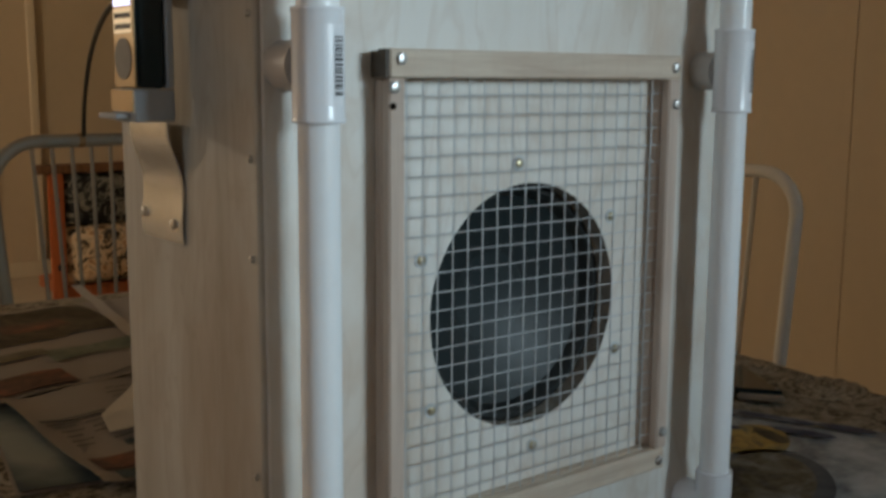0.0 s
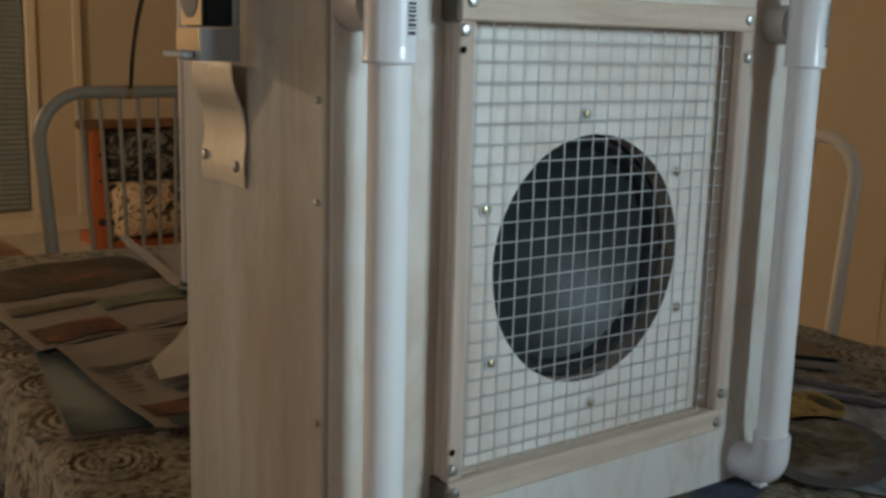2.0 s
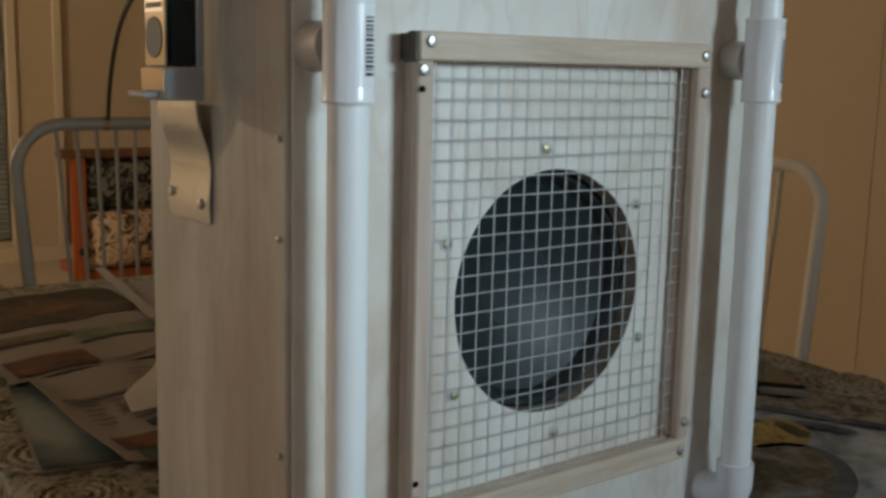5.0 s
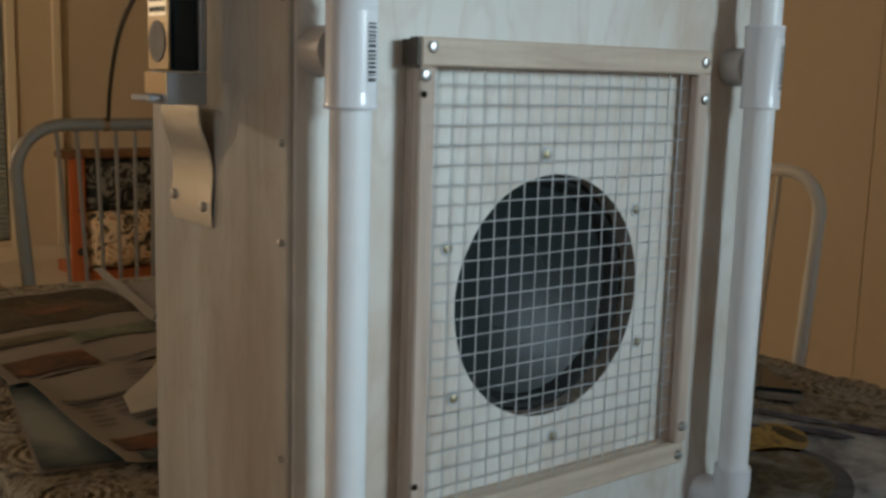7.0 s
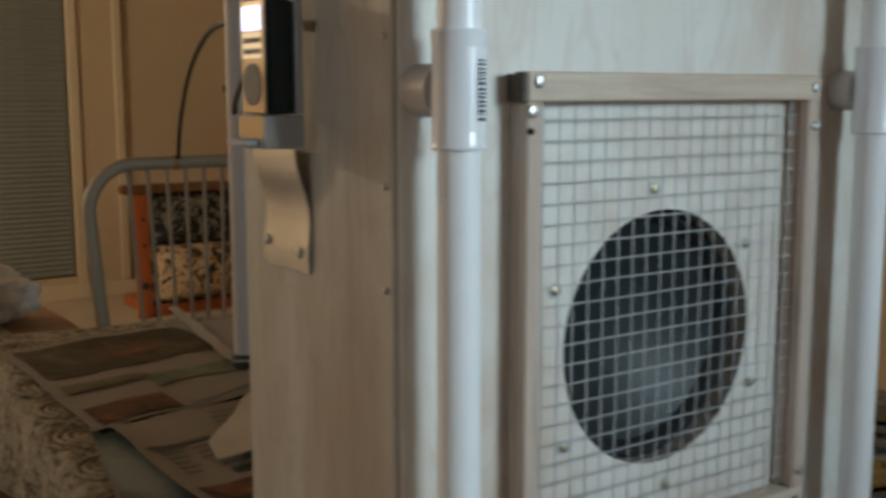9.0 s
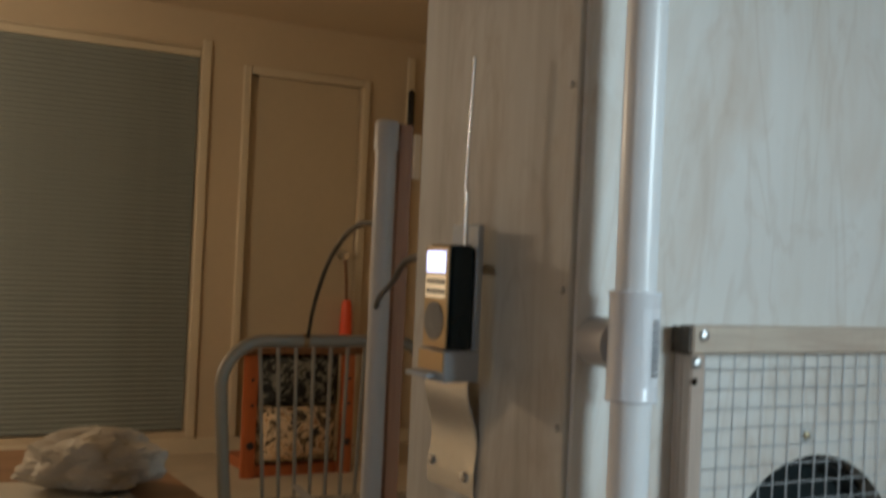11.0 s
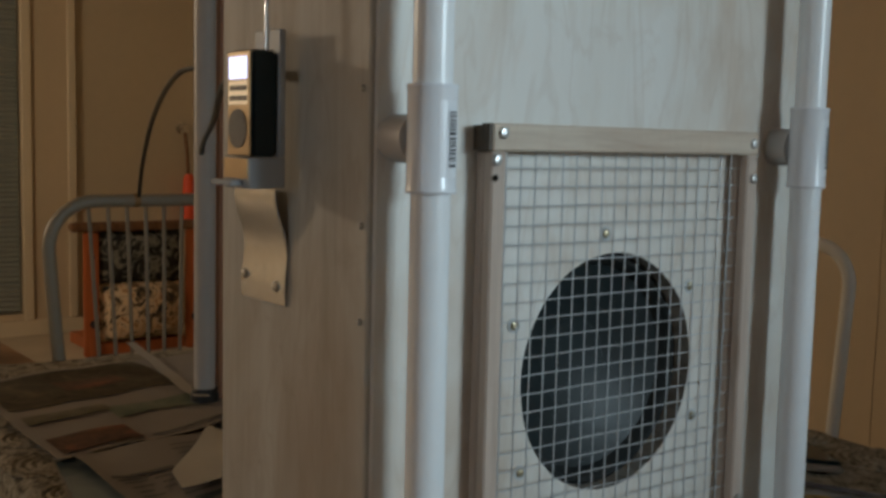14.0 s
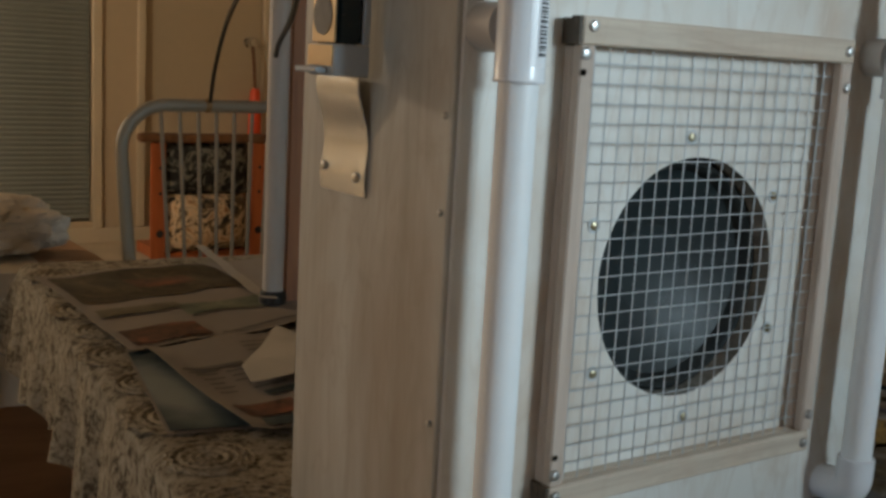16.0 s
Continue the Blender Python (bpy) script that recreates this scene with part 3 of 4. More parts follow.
paper("open_newspaper", "open newspaper with dark and red pictures lying on the cloth", "newspaper",
      [(-0.188, 1.093), (0.218, 1.138), (0.238, 0.748), (-0.190, 0.649)], PAPER, 0.003, 0.012,
      [(0.03, 0.64, 0.05, 0.47, PH_DARK, "dark brown photograph"), (0.26, 0.50, 0.20, 0.36, PH_RED, "reddish patch in the photograph"),
       (0.025, 0.27, 0.815, 0.975, PH_RED, "dark red photograph"), (0.28, 0.62, 0.62, 0.76, PH_GREEN, "grey-green photograph"),
       (0.03, 0.30, 0.58, 0.66, PH_OLIVE, "faint olive strip")], 3.1, bars=[(0.3, 0.75, 0.955, 0.968)])
paper("picture_page", "page with a soft blue-grey photograph sagging at the table edge", "newspaper",
      [(-0.192, 0.663), (-0.052, 0.668), (-0.072, 0.353), (-0.244, 0.383)], PAPER, 0.0022, 0.003,
      [(0.015, 0.98, 0.015, 0.985, PH_BLUE, "blue-grey photograph, pale in the middle")], 7.7)
paper("folded_newspaper", "newspaper page of grey print with a red picture", "newspaper",
      [(-0.178, 0.645), (0.118, 0.683), (0.118, 0.358), (-0.185, 0.331)], PAPER, 0.007, 0.010,
      [(0.035, 0.25, 0.76, 0.90, PH_RED, "red photograph"), (0.06, 0.40, 0.925, 0.99, PH_TEAL, "dark teal picture edge"),
       (0.20, 0.50, 0.655, 0.70, PH_TEAL, "dark teal strip")], 1.7, 0.005,
      bars=textbars + [(0.03, 0.27, 0.325, 0.352), (0.04, 0.16, 0.372, 0.384)])
paper("torn_white_paper", "torn piece of white paper leaning on the cabinet", "paper",
      [(-0.123, 0.498), (-0.012, 0.648), (0.018, 0.473), (-0.132, 0.453)], PAPERWHITE, 0.016, 0.012, (), 5.3)
paper("paper_strip", "long curled edge of newsprint across the papers", "paper",
      [(0.101, 1.203), (0.116, 1.203), (0.058, 0.788), (0.040, 0.798)], PAPERSTRIP, 0.013, 0.014, (), 2.2)
paper("glossy_magazine", "open glossy magazine with blue and yellow pictures", "magazine",
      [(0.144, 0.165), (0.439, 0.220), (0.549, -0.070), (0.264, -0.107)], PH_MAG, 0.003, 0.003, [], 6.1)
paper("magazine_page", "navy and brown magazine page tucked under the cabinet", "magazine",
      [(-0.046, 0.045), (0.179, 0.045), (0.192, -0.017), (-0.016, -0.090)], PH_NAVY, 0.002, 0.002,
      [(0.1, 0.72, 0.1, 0.8, PH_PLATE, "brown and grey photograph")], 8.4)

def oval(name, parent, cx, cy, rx, ry, turn, z, material, label):
    """A printed oval lying on a page."""
    bm = bmesh.new()
    mid = bm.verts.new((cx, cy, z))
    ring = []
    for k in range(36):
        a = 2 * math.pi * k / 36
        u, v = rx * math.cos(a), ry * math.sin(a)
        ring.append(bm.verts.new((cx + u * math.cos(turn) - v * math.sin(turn), cy + u * math.sin(turn) + v * math.cos(turn), z)))
    for k in range(36):
        bm.faces.new((mid, ring[k], ring[(k + 1) % 36]))
    return part(name, bm, material, parent, label)


mag = bpy.data.objects["glossy_magazine"]
oval("photo", mag, 0.297, -0.001, 0.092, 0.056, 0.55, T + 0.0076, RIMPRINT, "pale rim of a printed plate")
oval("photo", mag, 0.299, 0.003, 0.076, 0.042, 0.55, T + 0.0081, PH_PLATE, "mixed food on a printed plate")
oval("photo", mag, 0.382, 0.077, 0.052, 0.034, 0.5, T + 0.0076, PH_YELLOW, "yellow food in the picture")
oval("photo", mag, 0.406, 0.075, 0.026, 0.010, 1.2, T + 0.0081, PH_DARK, "dark sauce in the picture")
for cx, cy, rx, ry, turn in ((0.461, 0.105, 0.042, 0.008, 1.95), (0.442, 0.060, 0.032, 0.010, 1.95), (0.419, 0.160, 0.03, 0.010, 2.2), (0.489, 0.040, 0.03, 0.010, 1.95), (0.384, 0.130, 0.03, 0.009, 2.3)):
    oval("photo", mag, cx, cy, rx, ry, turn, T + 0.0078, PH_NAVY, "dark printed shape")

phone = thing("mobile_phone", "dark mobile phone with a silver edge lying on the cloth", "phone", (0.52, 0.20, T))


def slanted(pts, z0, z1):
    bm = bmesh.new()
    lo = [bm.verts.new((x, y, z0)) for x, y in pts]
    hi = [bm.verts.new((x, y, z1)) for x, y in pts]
    bm.faces.new(lo[::-1])
    bm.faces.new(hi)
    for k in range(len(pts)):
        bm.faces.new((lo[k], lo[(k + 1) % len(pts)], hi[(k + 1) % len(pts)], hi[k]))
    bmesh.ops.bevel(bm, geom=bm.edges[:], offset=0.002, segments=2, affect="EDGES")
    return bm


part("body", slanted([(0.492, 0.180), (0.523, 0.139), (0.580, 0.236), (0.545, 0.266)], T + 0.004, T + 0.018), BLACKGLOSS, phone)
part("silver_edge", slanted([(0.488, 0.175), (0.519, 0.134), (0.523, 0.139), (0.492, 0.180)], T + 0.006, T + 0.014), ZINC, phone, "silver end band")

# ---------------------------------------------------------------- the speaker cabinet
BX, BY0, BY1, BZ0, BZ1 = 0.208, 0.009, 0.208, 0.749, 1.448
HC, HR = (0.0035, 0.950), 0.0872
cabinet = thing("speaker_cabinet", "tall home-made plywood speaker cabinet, whitewashed and stained", "speaker", (0, 0.11, BZ0))


def holed_front():
    """Front board with the round cut-out, each outer corner kept."""
    bm = bmesh.new()
    cx, cz = HC
    angles = sorted([2 * math.pi * k / 96 for k in range(96)] + [math.atan2(z - cz, x - cx) % (2 * math.pi) for x in (-BX, BX) for z in (BZ0, BZ1)])
    rings = []
    for y, inner in ((BY0, True), (BY0, False), (BY0 + 0.003, False), (BY0 + 0.015, True)):
        ring = []
        for a in angles:
            c, s = math.cos(a), math.sin(a)
            if inner:
                r = HR * (1 + 0.006 * noise.noise((c * 3, s * 3, 1)))
            else:
                r = min((BX if c > 0 else BX) / abs(c) if abs(c) > 1e-6 else 9, ((BZ1 - cz) if s > 0 else (cz - BZ0)) / abs(s) if abs(s) > 1e-6 else 9)
            ring.append(bm.verts.new((cx + r * c, y, cz + r * s)))
        rings.append(ring)
    n = len(angles)
    for a, b in zip(rings, rings[1:] + rings[:1]):
        for k in range(n):
            bm.faces.new((a[k], a[(k + 1) % n], b[(k + 1) % n], b[k]))
    return bm


front = part("front_board", holed_front(), PLY, cabinet, "pale stained front board with a round cut-out", False)
front.data.materials.append(RAWEDGE)
for f in front.data.polygons:
    if math.hypot(f.center.x - HC[0], f.center.z - HC[1]) < HR + 0.003:
        f.material_index = 1
# boards off the front take the darker, shade-coloured plywood
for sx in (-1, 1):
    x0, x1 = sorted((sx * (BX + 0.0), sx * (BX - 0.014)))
    part("side_board", box(x0, x1, BY0 + 0.0032, BY1, BZ0, BZ1 - 0.0005, 0.001), PLY_SHADED, cabinet, "", False)
part("top_board", box(-BX + 0.0142, BX - 0.0142, BY0 + 0.0152, BY1 - 0.0142, BZ1 - 0.016, BZ1 - 0.001, 0.001), PLY_SHADED, cabinet, "", False)
part("bottom_board", box(-BX + 0.0142, BX - 0.0142, BY0 + 0.0152, BY1 - 0.0142, BZ0, BZ0 + 0.014, 0.001), PLY_SHADED, cabinet, "", False)
part("back_board", box(-BX + 0.0142, BX - 0.0142, BY1 - 0.014, BY1, BZ0, BZ1 - 0.001, 0.001), PLY_SHADED, cabinet, "", False)
for z in (1.404, 1.269, 1.145, 1.062, 1.003, 0.869):
    part("screw", screw_bm((-BX - 0.0002, 0.0185, z), "-X", 0.0022), ZINC, cabinet, "small steel screw")

# loudspeaker driver behind the cut-out
driver = thing("loudspeaker_driver", "round black loudspeaker cone with a grey dust cap", "loudspeaker", (HC[0], 0.03, HC[1]))
CY = BY0 + 0.0155
part("cone", lathe([(r, 0.0295 - r * r / 0.27) for r in (0.0765, 0.070, 0.063, 0.056, 0.049, 0.042, 0.036, 0.0325)], (HC[0], CY, HC[1]), "Y", 64, capped=False), CONE, driver)
part("surround", lathe([(0.0995, 0.001), (0.0995, 0.004), (0.092, 0.004), (0.0875, 0.001), (0.0845, -0.0025), (0.0815, -0.0025), (0.0785, 0.001), (0.0765, 0.009), (0.0755, 0.012)], (HC[0], CY, HC[1]), "Y", 64, capped=False), RUBBER, driver)
part("dust_cap", lathe([(0.034, 0.0260), (0.0325, 0.0250)] + [(r, 0.0289 - r * r / 0.27) for r in (0.031, 0.026, 0.020, 0.013, 0.006, 0.0)], (HC[0], CY, HC[1]), "Y", 48, capped=False), CAP, driver, "shallow dark dust cap")
part("magnet", lathe([(0.045, 0.06), (0.045, 0.09), (0.0, 0.09)], (HC[0], CY, HC[1]), "Y", 32), BLACKBOX, driver)
part("basket", lathe([(0.0995, 0.0045), (0.085, 0.03), (0.047, 0.06), (0.0, 0.06)], (HC[0], CY, HC[1]), "Y", 48, capped=False), BLACKBOX, driver)
for k in range(6):
    a = radians(95 - 60 * k)
    c = (0.0018 + 0.1033 * math.cos(a), BY0 - 0.0002, 0.9485 + 0.1033 * math.sin(a))
    bolt = part("bolt", screw_bm(c, "-Y", 0.0034), BRASSY, driver)
    part("washer", lathe([(0.0052, 0.0), (0.0052, -0.0007), (0.0038, -0.0007)], c, "Y", 18), WIRE, bolt)

# wooden frame of the grille and its wire mesh
grille = thing("wire_grille", "square wire mesh in a raw pine frame on the cabinet", "grille", (0, 0, 0.81))
FXL, FXR, FZB, FZT, FY = -0.132, 0.1405, 0.805, 1.1265, -0.0095
for y0, y1, inset in ((0.0, BY0 - 0.0003, 0.0012), (FY, -0.0007, 0.0)):
    # two layers of thin batten, the wire held between them
    x0, x1 = FXL + inset, FXR - inset
    part("top_batten", box(x0 + 0.003, x1, y0, y1, FZT - 0.0175, FZT - inset, 0.0012), BATTEN_X, grille, "", False)
    part("bottom_batten", box(x0 + 0.003, x1 - 0.003, y0, y1, FZB + inset, FZB + 0.0165, 0.0012), BATTEN_X, grille, "", False)
    part("end_stain", box(x0, x0 + 0.0028, y0 + 0.0005, y1 - 0.0005, FZT - 0.0172, FZT - inset - 0.0003), ENDGRAIN, grille, "dark end of the top batten", False)
    part("end_stain", box(x0, x0 + 0.0028, y0 + 0.0005, y1 - 0.0005, FZB + inset + 0.0003, FZB + 0.0162), ENDGRAIN, grille, "dark end of the bottom batten", False)
    part("side_batten", box(x0 + 0.0025, x0 + 0.0145 - inset, y0 + 0.0004, y1, FZB + 0.0167, FZT - 0.0177, 0.0012), BATTEN_Z, grille, "", False)
    part("side_batten", box(x1 - 0.0125 + inset, x1 - 0.0005, y0 + 0.0004, y1, FZB + 0.0167, FZT - 0.0177, 0.0012), BATTEN_Z, grille, "", False)
for x, z in ((-0.121, 1.1205), (-0.1260, 1.1035), (0.133, 1.1175), (0.135, 1.0905), (-0.1265, 0.830), (-0.1245, 0.8145), (0.131, 0.8125), (0.134, 0.8355)):
    part("screw", screw_bm((x, FY - 0.0001, z), "-Y", 0.0039), ZINC, grille)
for x, z in ((-0.1268, 1.092), (-0.1265, 0.842)):
    part("nail_hole", lathe([(0.0022, -0.0003), (0.0, -0.0003)], (x, FY, z), "Y", 12), ENDGRAIN, grille, "dark nail hole")
PITCH, MX, MZ = 0.0127, -0.1105, 1.0983
MX0, MX1, MZ0, MZ1 = FXL + 0.005, FXR - 0.004, FZB + 0.004, FZT - 0.004


def wire_mesh(length, seed, across):
    pts = []
    for k in range(13):
        s = length * k / 12
        w = 0.0006 * noise.noise((s * 20, seed, 0.5))
        d = 0.0004 * noise.noise((s * 16, seed, 7.5))
        pts.append((s, d, w) if across else (w, d, s))
    return finish(sweep(pts, 0.00048, 6), "wire", WIRE, True)


uprights = [wire_mesh(MZ1 - MZ0, 3.3 * k, False) for k in range(5)]
levels = [wire_mesh(MX1 - MX0, 5.7 * k, True) for k in range(5)]
bpy.context.view_layer.update()
for i in range(-1, 19):
    x = MX + i * PITCH
    if MX0 < x < MX1:
        w = new("wire", uprights[i % 5])
        w.location, w.parent = (x, -0.0006, MZ0), grille
        w.matrix_parent_inverse = grille.matrix_world.inverted()
for j in range(-2, 25):
    z = MZ - j * PITCH
    if MZ0 < z < MZ1:
        w = new("wire", levels[j % 5])
        w.location, w.parent = (MX0, 0.0006, z), grille
        w.matrix_parent_inverse = grille.matrix_world.inverted()

# ---------------------------------------------------------------- pipe handles on the front
PR, FR = 0.0119, 0.0147


def pipe_rail(x, PY, name_label, with_sticker):
    rail = thing("pipe_rail", name_label, "pipe", (x, PY, BZ0), "pipe rails on the cabinet")
    zt, zm, zb = 1.428, 1.1155, 0.7655
    part("upper_pipe", sweep([(x, PY, zm + 0.015), (x, PY, zt - 0.012)], PR, 28), PVC, rail)
    part("lower_pipe", sweep([(x, PY, zb + 0.012), (x, PY, zm - 0.015)], PR, 28), PVC, rail)
    # tee: body with raised ends and an outlet into the board
    bm = lathe([(PR, -0.0315), (FR, -0.0315), (FR + 0.0006, -0.030), (FR, -0.028), (FR, 0.028), (FR + 0.0006, 0.030), (FR, 0.0315), (PR, 0.0315)], (x, PY, zm), "Z", 36)
    tee = part("tee_fitting", bm, FITTING, rail)
    # the outlet's grey paints in the shade behind the tee
    part("outlet", sweep([(x, PY + 0.012, zm), (x, BY0 - 0.0003, zm)], FR, 32), SHADEPVC, tee, "pipe stub into the board, greyed as if in shade")
    for z, up in ((zt, 1), (zb, -1)):
        arc = [(x, PY, z - up * 0.030)] + [(x, PY + 0.013 * (1 - math.cos(a)), z - up * 0.013 + up * 0.013 * math.sin(a)) for a in (radians(q) for q in range(0, 91, 10))] + [(x, BY0 - 0.0003, z)]
        part("elbow", sweep(arc, FR, 32), FITTING, rail)
    part("foot_pin", box(x - 0.006, x + 0.004, PY + 0.002, PY + 0.012, T + 0.0045, zb - FR + 0.002, 0.001), FITTING, rail)
    a0 = radians(-110)
    if with_sticker:
        bm = sheet(lambda u, v: (x + (FR + 0.0001) * math.cos(a0 + u * 0.95), PY + (FR + 0.0001) * math.sin(a0 + u * 0.95), zm - 0.022 + v * 0.044), 8, 2)
        st = part("sticker", bm, LABEL, tee, "white printed sticker")
        r2 = random.Random(2)
        z = zm - 0.016
        while z < zm + 0.016:
            h = 0.0006 + 0.0012 * r2.random()
            bm = sheet(lambda u, v: (x + (FR + 0.0007) * math.cos(a0 + 0.42 + u * 0.42), PY + (FR + 0.0007) * math.sin(a0 + 0.42 + u * 0.42), z + v * h), 4, 1)
            part("bar", bm, INK, st)
            z += h + 0.0006 + 0.0007 * r2.random()
    return rail


pipe_rail(-0.1905, -0.027, "white plastic pipe rail with elbows and a stickered tee", True)
pipe_rail(0.1858, -0.022, "white plastic pipe rail with elbows and a tee beside the grille", True)

# ---------------------------------------------------------------- amplifier on top
amp = thing("small_amplifier", "small matt black box with a white light on the cabinet", "amplifier", (0.127, 0.145, BZ1))
part("case", box(0.067, 0.187, 0.088, 0.20, BZ1 + 0.002, 1.516, 0.003, 2), BLACKBOX, amp)
part("front_plate", box(0.070, 0.190, 0.0845, 0.0878, BZ1 + 0.004, 1.512, 0.001), BLACKGLOSS, amp)
part("power_light", lathe([(0.0022, 0), (0.0020, -0.0015), (0.0, -0.002)], (0.128, 0.0844, 1.504), "Y", 14), LED, amp, "white power light")

# ---------------------------------------------------------------- pocket radio on its bracket
bracket = thing("radio_bracket", "bent aluminium strip holding a pocket radio on the cabinet side", "bracket", (-0.21, 0.145, 1.0))
SXW = -BX - 0.0004


def strip_fn(u, v):
    """From the screwed foot up the side and out to the clip, a little wavy."""
    z = 1.000 + v * 0.083
    k = max(0.0, (v - 0.25) / 0.75)
    x = SXW - 0.0012 - 0.010 * (k * k * (3 - 2 * k)) - 0.0015 * math.sin(v * 9)
    w = 0.064 - 0.006 * v
    return (x, 0.109 - 0.004 * v + u * w, z)


part("strip", sheet(strip_fn, 6, 20, 0.0012), ALU, bracket)
for y, z in ((0.165, 1.017), (0.119, 1.013)):
    part("screw", screw_bm((SXW - 0.0026, y, z), "-X", 0.0036), ZINC, bracket)
RX0, RX1, RY0, RY1 = -0.2440, -0.2250, 0.094, 0.127
part("bottom_clip", box(RX0 - 0.003, RX1 + 0.004, RY0 - 0.004, RY1 - 0.002, 1.081, 1.101, 0.001), GREYPLASTIC, bracket, "grey plastic block")
# gold plate added in place of the radio face's reflection in the clip
part("clip_reflection", box(RX0 - 0.0042, RX0 - 0.0032, RY0 - 0.003, RY1 - 0.003, 1.0875, 1.1005), GOLD, bracket, "thin gold plate standing for the reflected radio face", False)
part("back_plate", box(RX1 + 0.0005, RX1 + 0.005, RY0 - 0.002, RY1, 1.1015, 1.184, 0.0008), GREYPLASTIC, bracket, "thin grey plate")
part("shelf_lip", box(RX0 - 0.012, RX0 - 0.0035, RY0 + 0.004, RY1, 1.083, 1.0865, 0.0006), GREYPLASTIC, bracket)

radio = thing("pocket_radio", "small pocket radio with a lit display and raised aerial", "radio", (-0.235, 0.12, 1.102))
part("case", box(RX0 + 0.001, RX1, RY0, RY1, 1.1015, 1.170, 0.002, 2), BLACKGLOSS, radio)
face = part("face_plate", box(RX0 - 0.0005, RX0 + 0.0008, RY0 + 0.001, RY1 - 0.001, 1.102, 1.169, 0.0005), GOLD, radio, "champagne metal front")
part("display", box(RX0 - 0.0012, RX0 - 0.0004, RY0 + 0.005, RY1 - 0.004, 1.1515, 1.1655), LCD, face, "white glowing display", False)
for r in range(2):
    for c in range(6):
        y = RY0 + 0.0045 + c * 0.0041
        z = 1.1455 - r * 0.0065
        part("key", box(RX0 - 0.0013, RX0 - 0.0004, y, y + 0.0030, z - 0.0016, z + 0.0016, 0.0003), INK, face, "", False)
part("key_panel", box(RX0 - 0.0008, RX0 - 0.0003, RY0 + 0.004, RY1 - 0.003, 1.1350, 1.1500), KEYS_LIT, face, "key field lit by the display", False)
bm = lathe([(0.0128, -0.0007), (0.0128, -0.0013), (0.0, -0.0016)], (RX0 + 0.0003, (RY0 + RY1) / 2 + 0.001, 1.1195), "X", 28)
part("speaker_grille", bm, GRILLE, face, "round dark grey speaker grille")
aerial = part("aerial", sweep([(-0.231, 0.098, 1.169), (-0.231, 0.098, 1.205), (-0.2305, 0.101, 1.206), (-0.2305, 0.097, 1.29)], 0.0011, 10, radii=[0.0017, 0.0017, 0.0013, 0.0011]), CHROME, radio, "raised chrome telescopic aerial")
part("tip", lathe([(0.0, 0.0), (0.0017, 0.001), (0.0017, 0.004), (0.0, 0.005)], (-0.2305, 0.097, 1.289), "Z", 10), CHROME, aerial)

# ---------------------------------------------------------------- standing pipe and cables behind the cabinet
post = thing("standing_pipe", "white plastic pipe standing upright beside a brown wooden batten", "pipe", (0.064, 0.82, T))
part("pipe", sweep([(0.064, 0.82, T + 0.02), (0.064, 0.82, 1.335)], 0.0143, 24), SHADEPVC, post)
part("cap", lathe([(0.0165, 0.0), (0.0165, 0.036), (0.014, 0.040), (0.0, 0.040)], (0.064, 0.82, 1.305), "Z", 28), SHADEPVC, post)
part("base", lathe([(0.019, 0.0), (0.019, 0.012), (0.0165, 0.020), (0.0, 0.020)], (0.064, 0.82, T + 0.006), "Z", 28), BLACKBOX, post, "dark base of the pipe")
part("batten", box(0.081, 0.1015, 0.813, 0.833, T + 0.006, 1.342, 0.001), REDWOOD, post, "reddish brown wooden batten", False)

c1 = solid("black_lead", sweep(smooth_path([(0.066, 0.836, 1.206), (0.087, 0.95, 1.204), (0.117, 1.08, 1.178), (0.154, 1.22, 1.131), (0.195, 1.36, 1.061), (0.223, 1.447, 0.998)]), 0.0040, 10), CABLE, "black cable looping from the pipe to the chair rail", "cable")
c2 = solid("black_lead", sweep(smooth_path([(-0.232, 0.128, 1.162), (-0.116, 0.4, 1.157), (-0.028, 0.6, 1.132), (0.042, 0.78, 1.101), (0.073, 0.85, 1.067), (0.084, 0.87, 1.038), (0.086, 0.85, 0.99)]), 0.0034, 10), CABLE, "black cable running from the radio to the standing pipe", "cable")


# ---------------------------------------------------------------- chairs
def tube_chair(label, material, w, r, bend, rods, gap, lean):
    """Tubular chair: back in the xz plane at y = 0, seat towards -y, centred on x = 0."""
    ch = thing("metal_chair", label, "chair", (0, 0, 0), "chairs round the table")
    top = 0.988
    hoop = [(-w + 0.055, 0.0, 0.0), (-w + 0.040, 0, 0.45), (-w + 0.012, 0, 0.74), (-w, 0, top - bend)]
    hoop += [(-w + bend * (1 - math.cos(a)), 0, top - bend + bend * math.sin(a)) for a in (radians(q) for q in range(10, 91, 10))]
    hoop += [(-x, y, z) for x, y, z in reversed(hoop)]
    part("back_hoop", sweep(hoop, r, 16), material, ch)
    part("lower_rail", sweep([(-w + 0.034, 0, 0.56), (w - 0.034, 0, 0.56)], r * 0.7, 12), material, ch)
    for k in range(rods):
        x = (k - (rods - 1) / 2) * gap
        part("back_rod", sweep([(x * lean, 0, 0.56), (x, 0, top)], 0.0040, 8), material, ch)
    for sx in (-1, 1):
        part("front_leg", sweep([(sx * 0.19, -0.40, 0.0), (sx * 0.18, -0.37, 0.43), (sx * (w - 0.042), -0.0, 0.45)], r * 0.92, 12), material, ch)
    part("seat", box(-0.195, 0.195, -0.40, -0.016, 0.435, 0.475, 0.015, 3), VINYL, ch, "padded vinyl seat")
    return ch


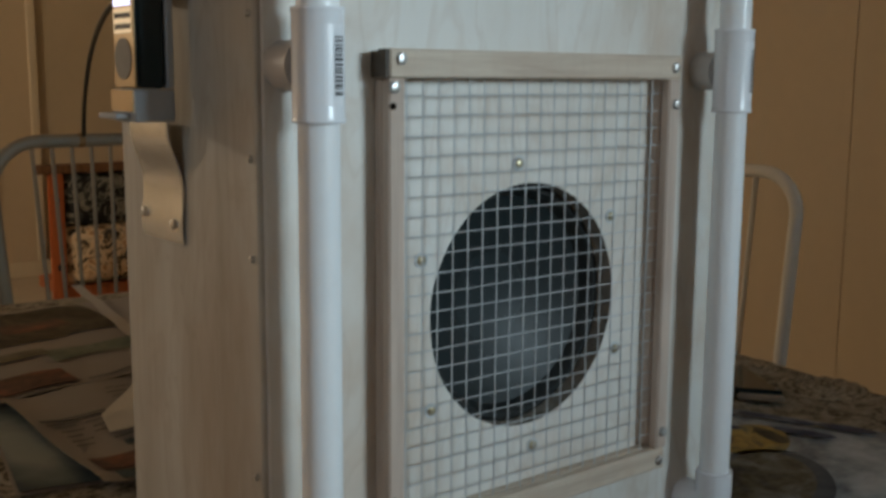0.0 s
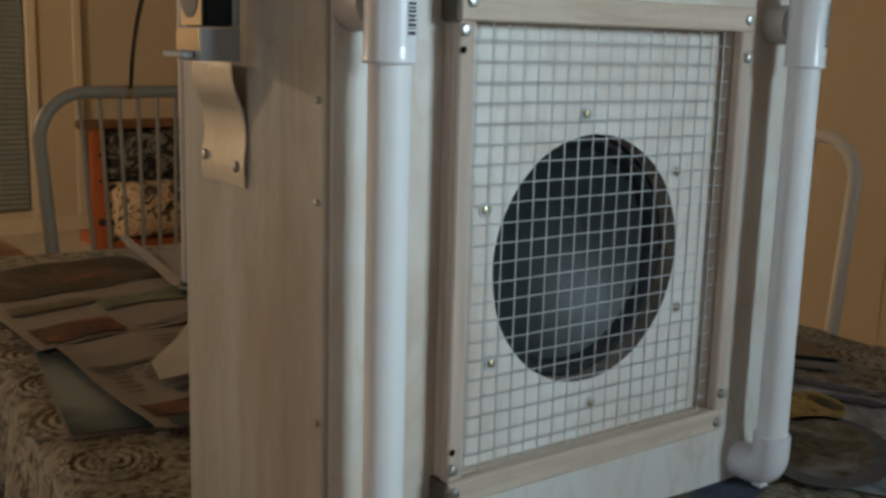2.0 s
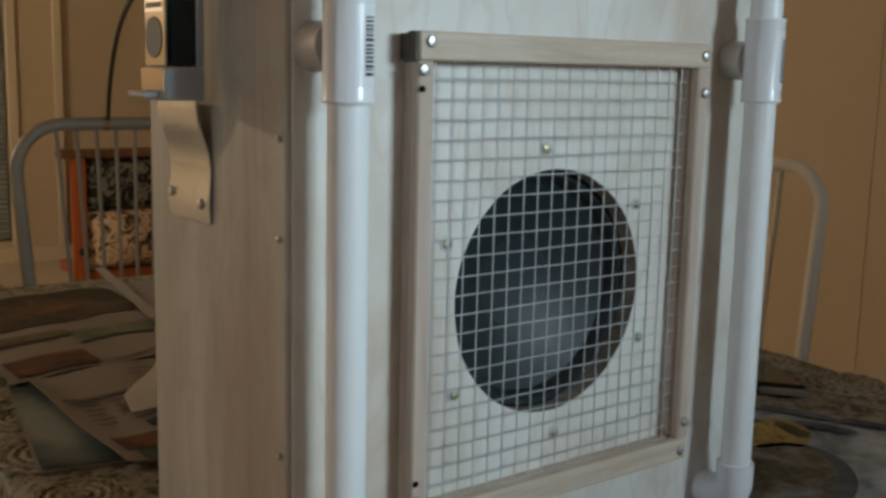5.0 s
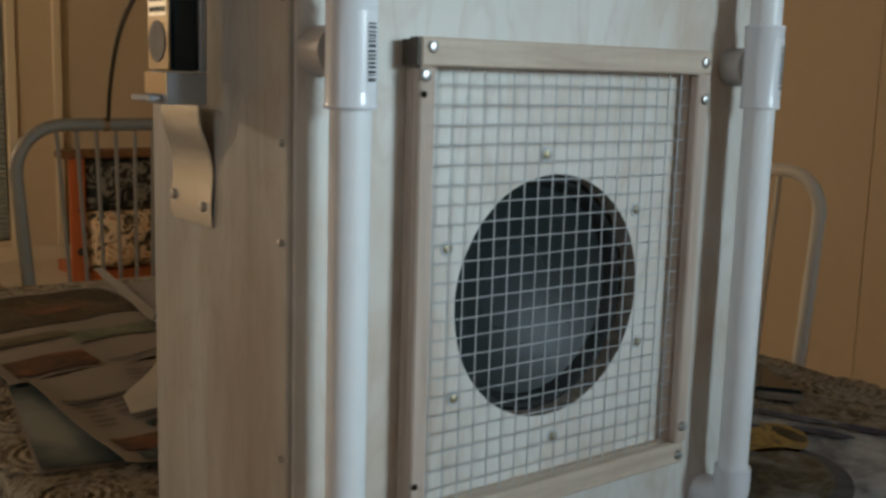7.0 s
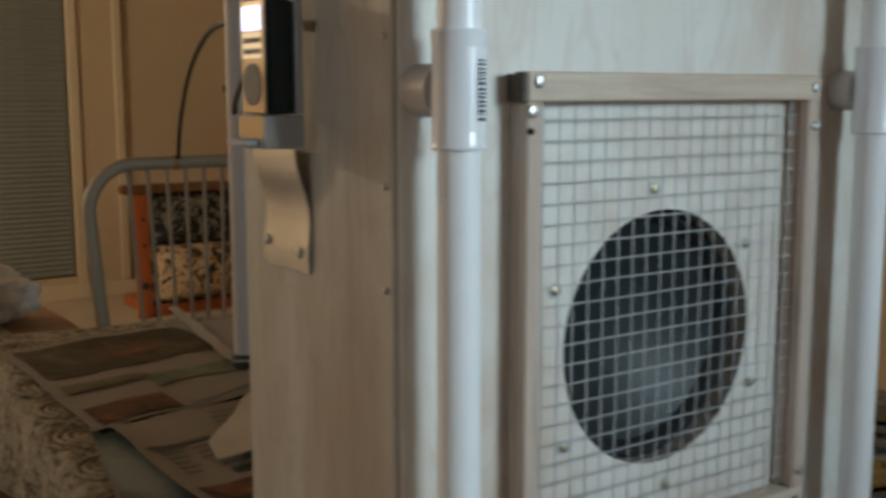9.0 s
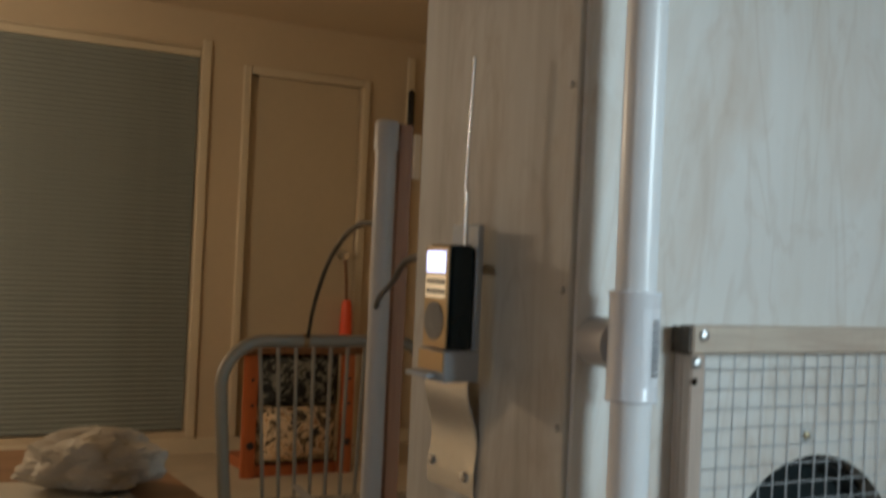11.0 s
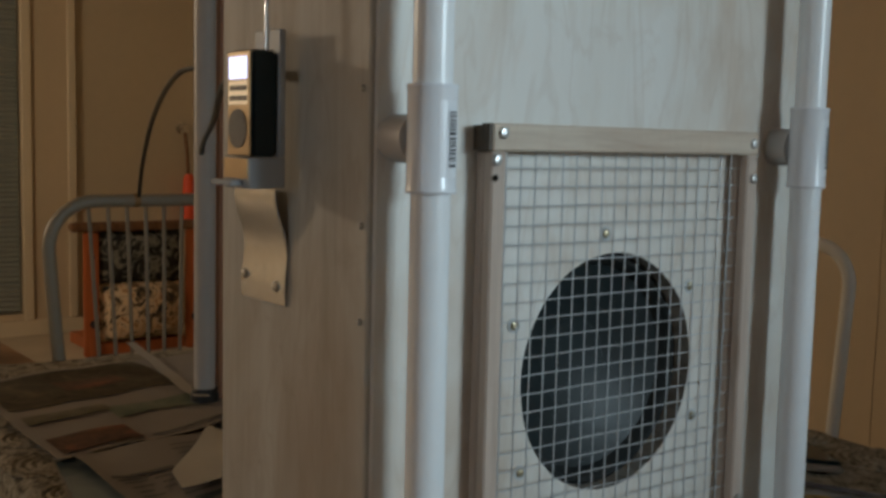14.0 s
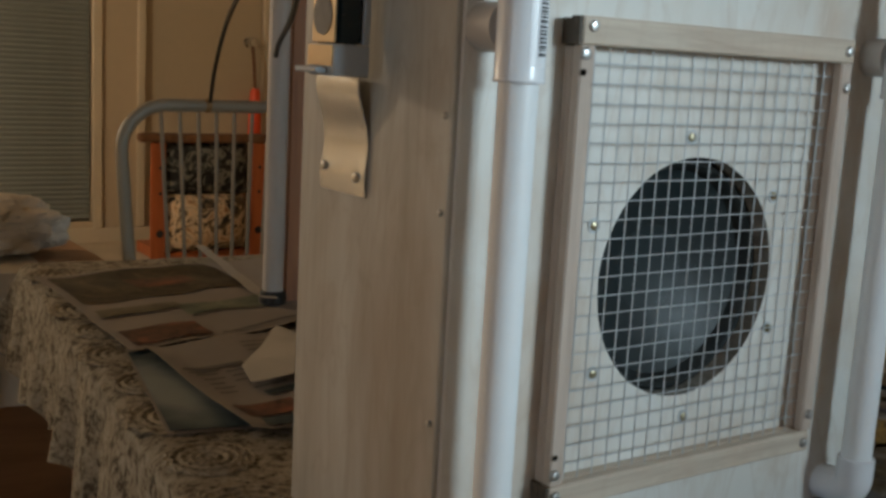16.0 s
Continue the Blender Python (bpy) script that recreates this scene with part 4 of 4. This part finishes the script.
white_chair = tube_chair("white enamelled tubular metal chair with slim back rods", ENAMEL, 0.200, 0.0088, 0.052, 5, 0.068, 0.80)
white_chair.matrix_basis = pose(0.72, 0.466, 0, 0, 0, -90)
chair = tube_chair("cream tubular metal chair, coloured as if in shade, with a black lead tied on", SHADEDENAMEL, 0.221, 0.0122, 0.085, 9, 0.037, 0.82)
chair.matrix_basis = pose(0.278, 1.46, 0, 0, 0, 0)
part("twine", lathe([(0.0125, -0.006), (0.0135, 0.0), (0.0125, 0.006)], (0.222, 1.46, 0.988), "X", 14), TIE, chair, "scrap of brown twine on the top rail")

# low orange wooden armchair with cushions, in front of the door
orange = thing("orange_armchair", "low orange varnished wooden armchair with a slotted side board", "armchair", (1.57, 4.95, 0))
for x0 in (1.262, 1.80):
    board = part("side_board", box(x0, x0 + 0.074, 4.745, 4.775, 0.0, 0.628, 0.006, 2), ORANGEWOOD, orange)
    for z in (0.165, 0.37, 0.50):
        part("slot", lathe([(0.020 if z < 0.2 else 0.009, -0.0006), (0.0, -0.0008)], (x0 + 0.044, 4.745, z), "Y", 16), INK, board, "dark hole in the board")
part("top_rail", box(1.20, 1.93, 4.73, 4.80, 0.6285, 0.672, 0.008, 2), DARKWOOD, orange, "brown rail along the top")
part("seat_board", box(1.3365, 1.7995, 4.77, 5.195, 0.0, 0.06, 0.004), ORANGEWOOD, orange)
part("back_board", box(1.56, 1.7995, 5.20, 5.225, 0.0, 0.60, 0.004), ORANGEWOOD, orange)


def pillow(x0, x1, yc, z0, z1, puff, seed):
    bm = bmesh.new()
    bmesh.ops.create_cube(bm, size=2)
    bmesh.ops.subdivide_edges(bm, edges=bm.edges[:], cuts=9, use_grid_fill=True)
    for v in bm.verts:
        a, b, c = v.co
        k = (1 - abs(a) ** 3) * (1 - abs(c) ** 3)
        v.co = Vector(((x0 + x1) / 2 + (x1 - x0) / 2 * a, yc + puff * b * (0.25 + 0.75 * max(0, k) ** 0.5), (z0 + z1) / 2 + (z1 - z0) / 2 * c))
        v.co += Vector((0.5, 1, 0.5)) * 0.012 * noise.noise(v.co * 14 + Vector((seed, 0, 0)))
    return bm


solid("dark_cushion", pillow(1.34, 1.79, 4.80, 0.36, 0.622, 0.085, 2.0), FLORAL_DARK, "black and grey patterned cushion against the orange armchair", "cushion")
solid("floral_cushion", pillow(1.345, 1.795, 4.84, 0.062, 0.372, 0.16, 5.0), FLORAL, "cream and orange floral cushion with dark leaves", "cushion")

# low pine cabinet beyond the table with a cloth and a crumpled bag
side = thing("pine_cabinet", "low honey-coloured pine cabinet beyond the table", "cabinet", (-0.4, 1.75, 0))
part("carcass", box(-0.80, 0.02, 1.47, 2.05, 0.06, 0.665, 0.004), CABWOOD, side, "", False)
part("top", box(-0.82, 0.045, 1.45, 2.07, 0.666, 0.69, 0.005), CABWOOD, side, "", False)
part("plinth", box(-0.78, 0.0, 1.50, 2.03, 0.0, 0.0595), DARKWOOD, side, "", False)
for x0, x1 in ((-0.785, -0.395), (-0.385, 0.005)):
    d = part("door", box(x0, x1, 1.455, 1.4695, 0.09, 0.645, 0.003), CABWOOD, side, "", False)
    part("handle", lathe([(0.006, 0), (0.006, -0.012), (0.013, -0.018), (0.0, -0.024)], ((x0 + x1) / 2 + 0.12, 1.455, 0.45), "Y", 16), DARKWOOD, d)


def drape(u, v):
    x = -0.62 + 0.54 * u
    fold = 0.012 * math.sin(x * 46) + 0.008 * math.sin(x * 91 + 1)
    if v < 0.4:
        return (x, 1.70 - 0.255 * v / 0.4, 0.6935 + 0.004 * noise.noise((x * 12, v * 5, 0)))
    d = (v - 0.4) / 0.6
    return (x + 0.02 * math.sin(d * 3), 1.432 - fold * d * 0.8 - 0.004, 0.692 - d * (0.27 + 0.03 * math.sin(x * 14)))


solid("white_cloth", sheet(drape, 60, 30, 0.0015), WHITECLOTH, "white cotton cloth hanging over the pine cabinet", "cloth")


def crumple(c, sx, sy, sz, seed):
    bm = bmesh.new()
    bmesh.ops.create_icosphere(bm, subdivisions=5, radius=1)
    for v in bm.verts:
        p = v.co.copy()
        k = 1 + 0.28 * noise.noise(p * 2.2 + Vector((seed, 0, 0))) + 0.14 * abs(noise.noise(p * 6 + Vector((0, seed, 0)))) + 0.05 * noise.noise(p * 15)
        q = p * k
        v.co = Vector((c[0] + q.x * sx, c[1] + q.y * sy, c[2] + max(q.z, -0.55) * sz))
    return bm


solid("crumpled_bag", crumple((-0.135, 1.62, 0.738), 0.125, 0.10, 0.062, 3.0), WHITECLOTH, "crumpled off-white bag lying on the pine cabinet", "bag")
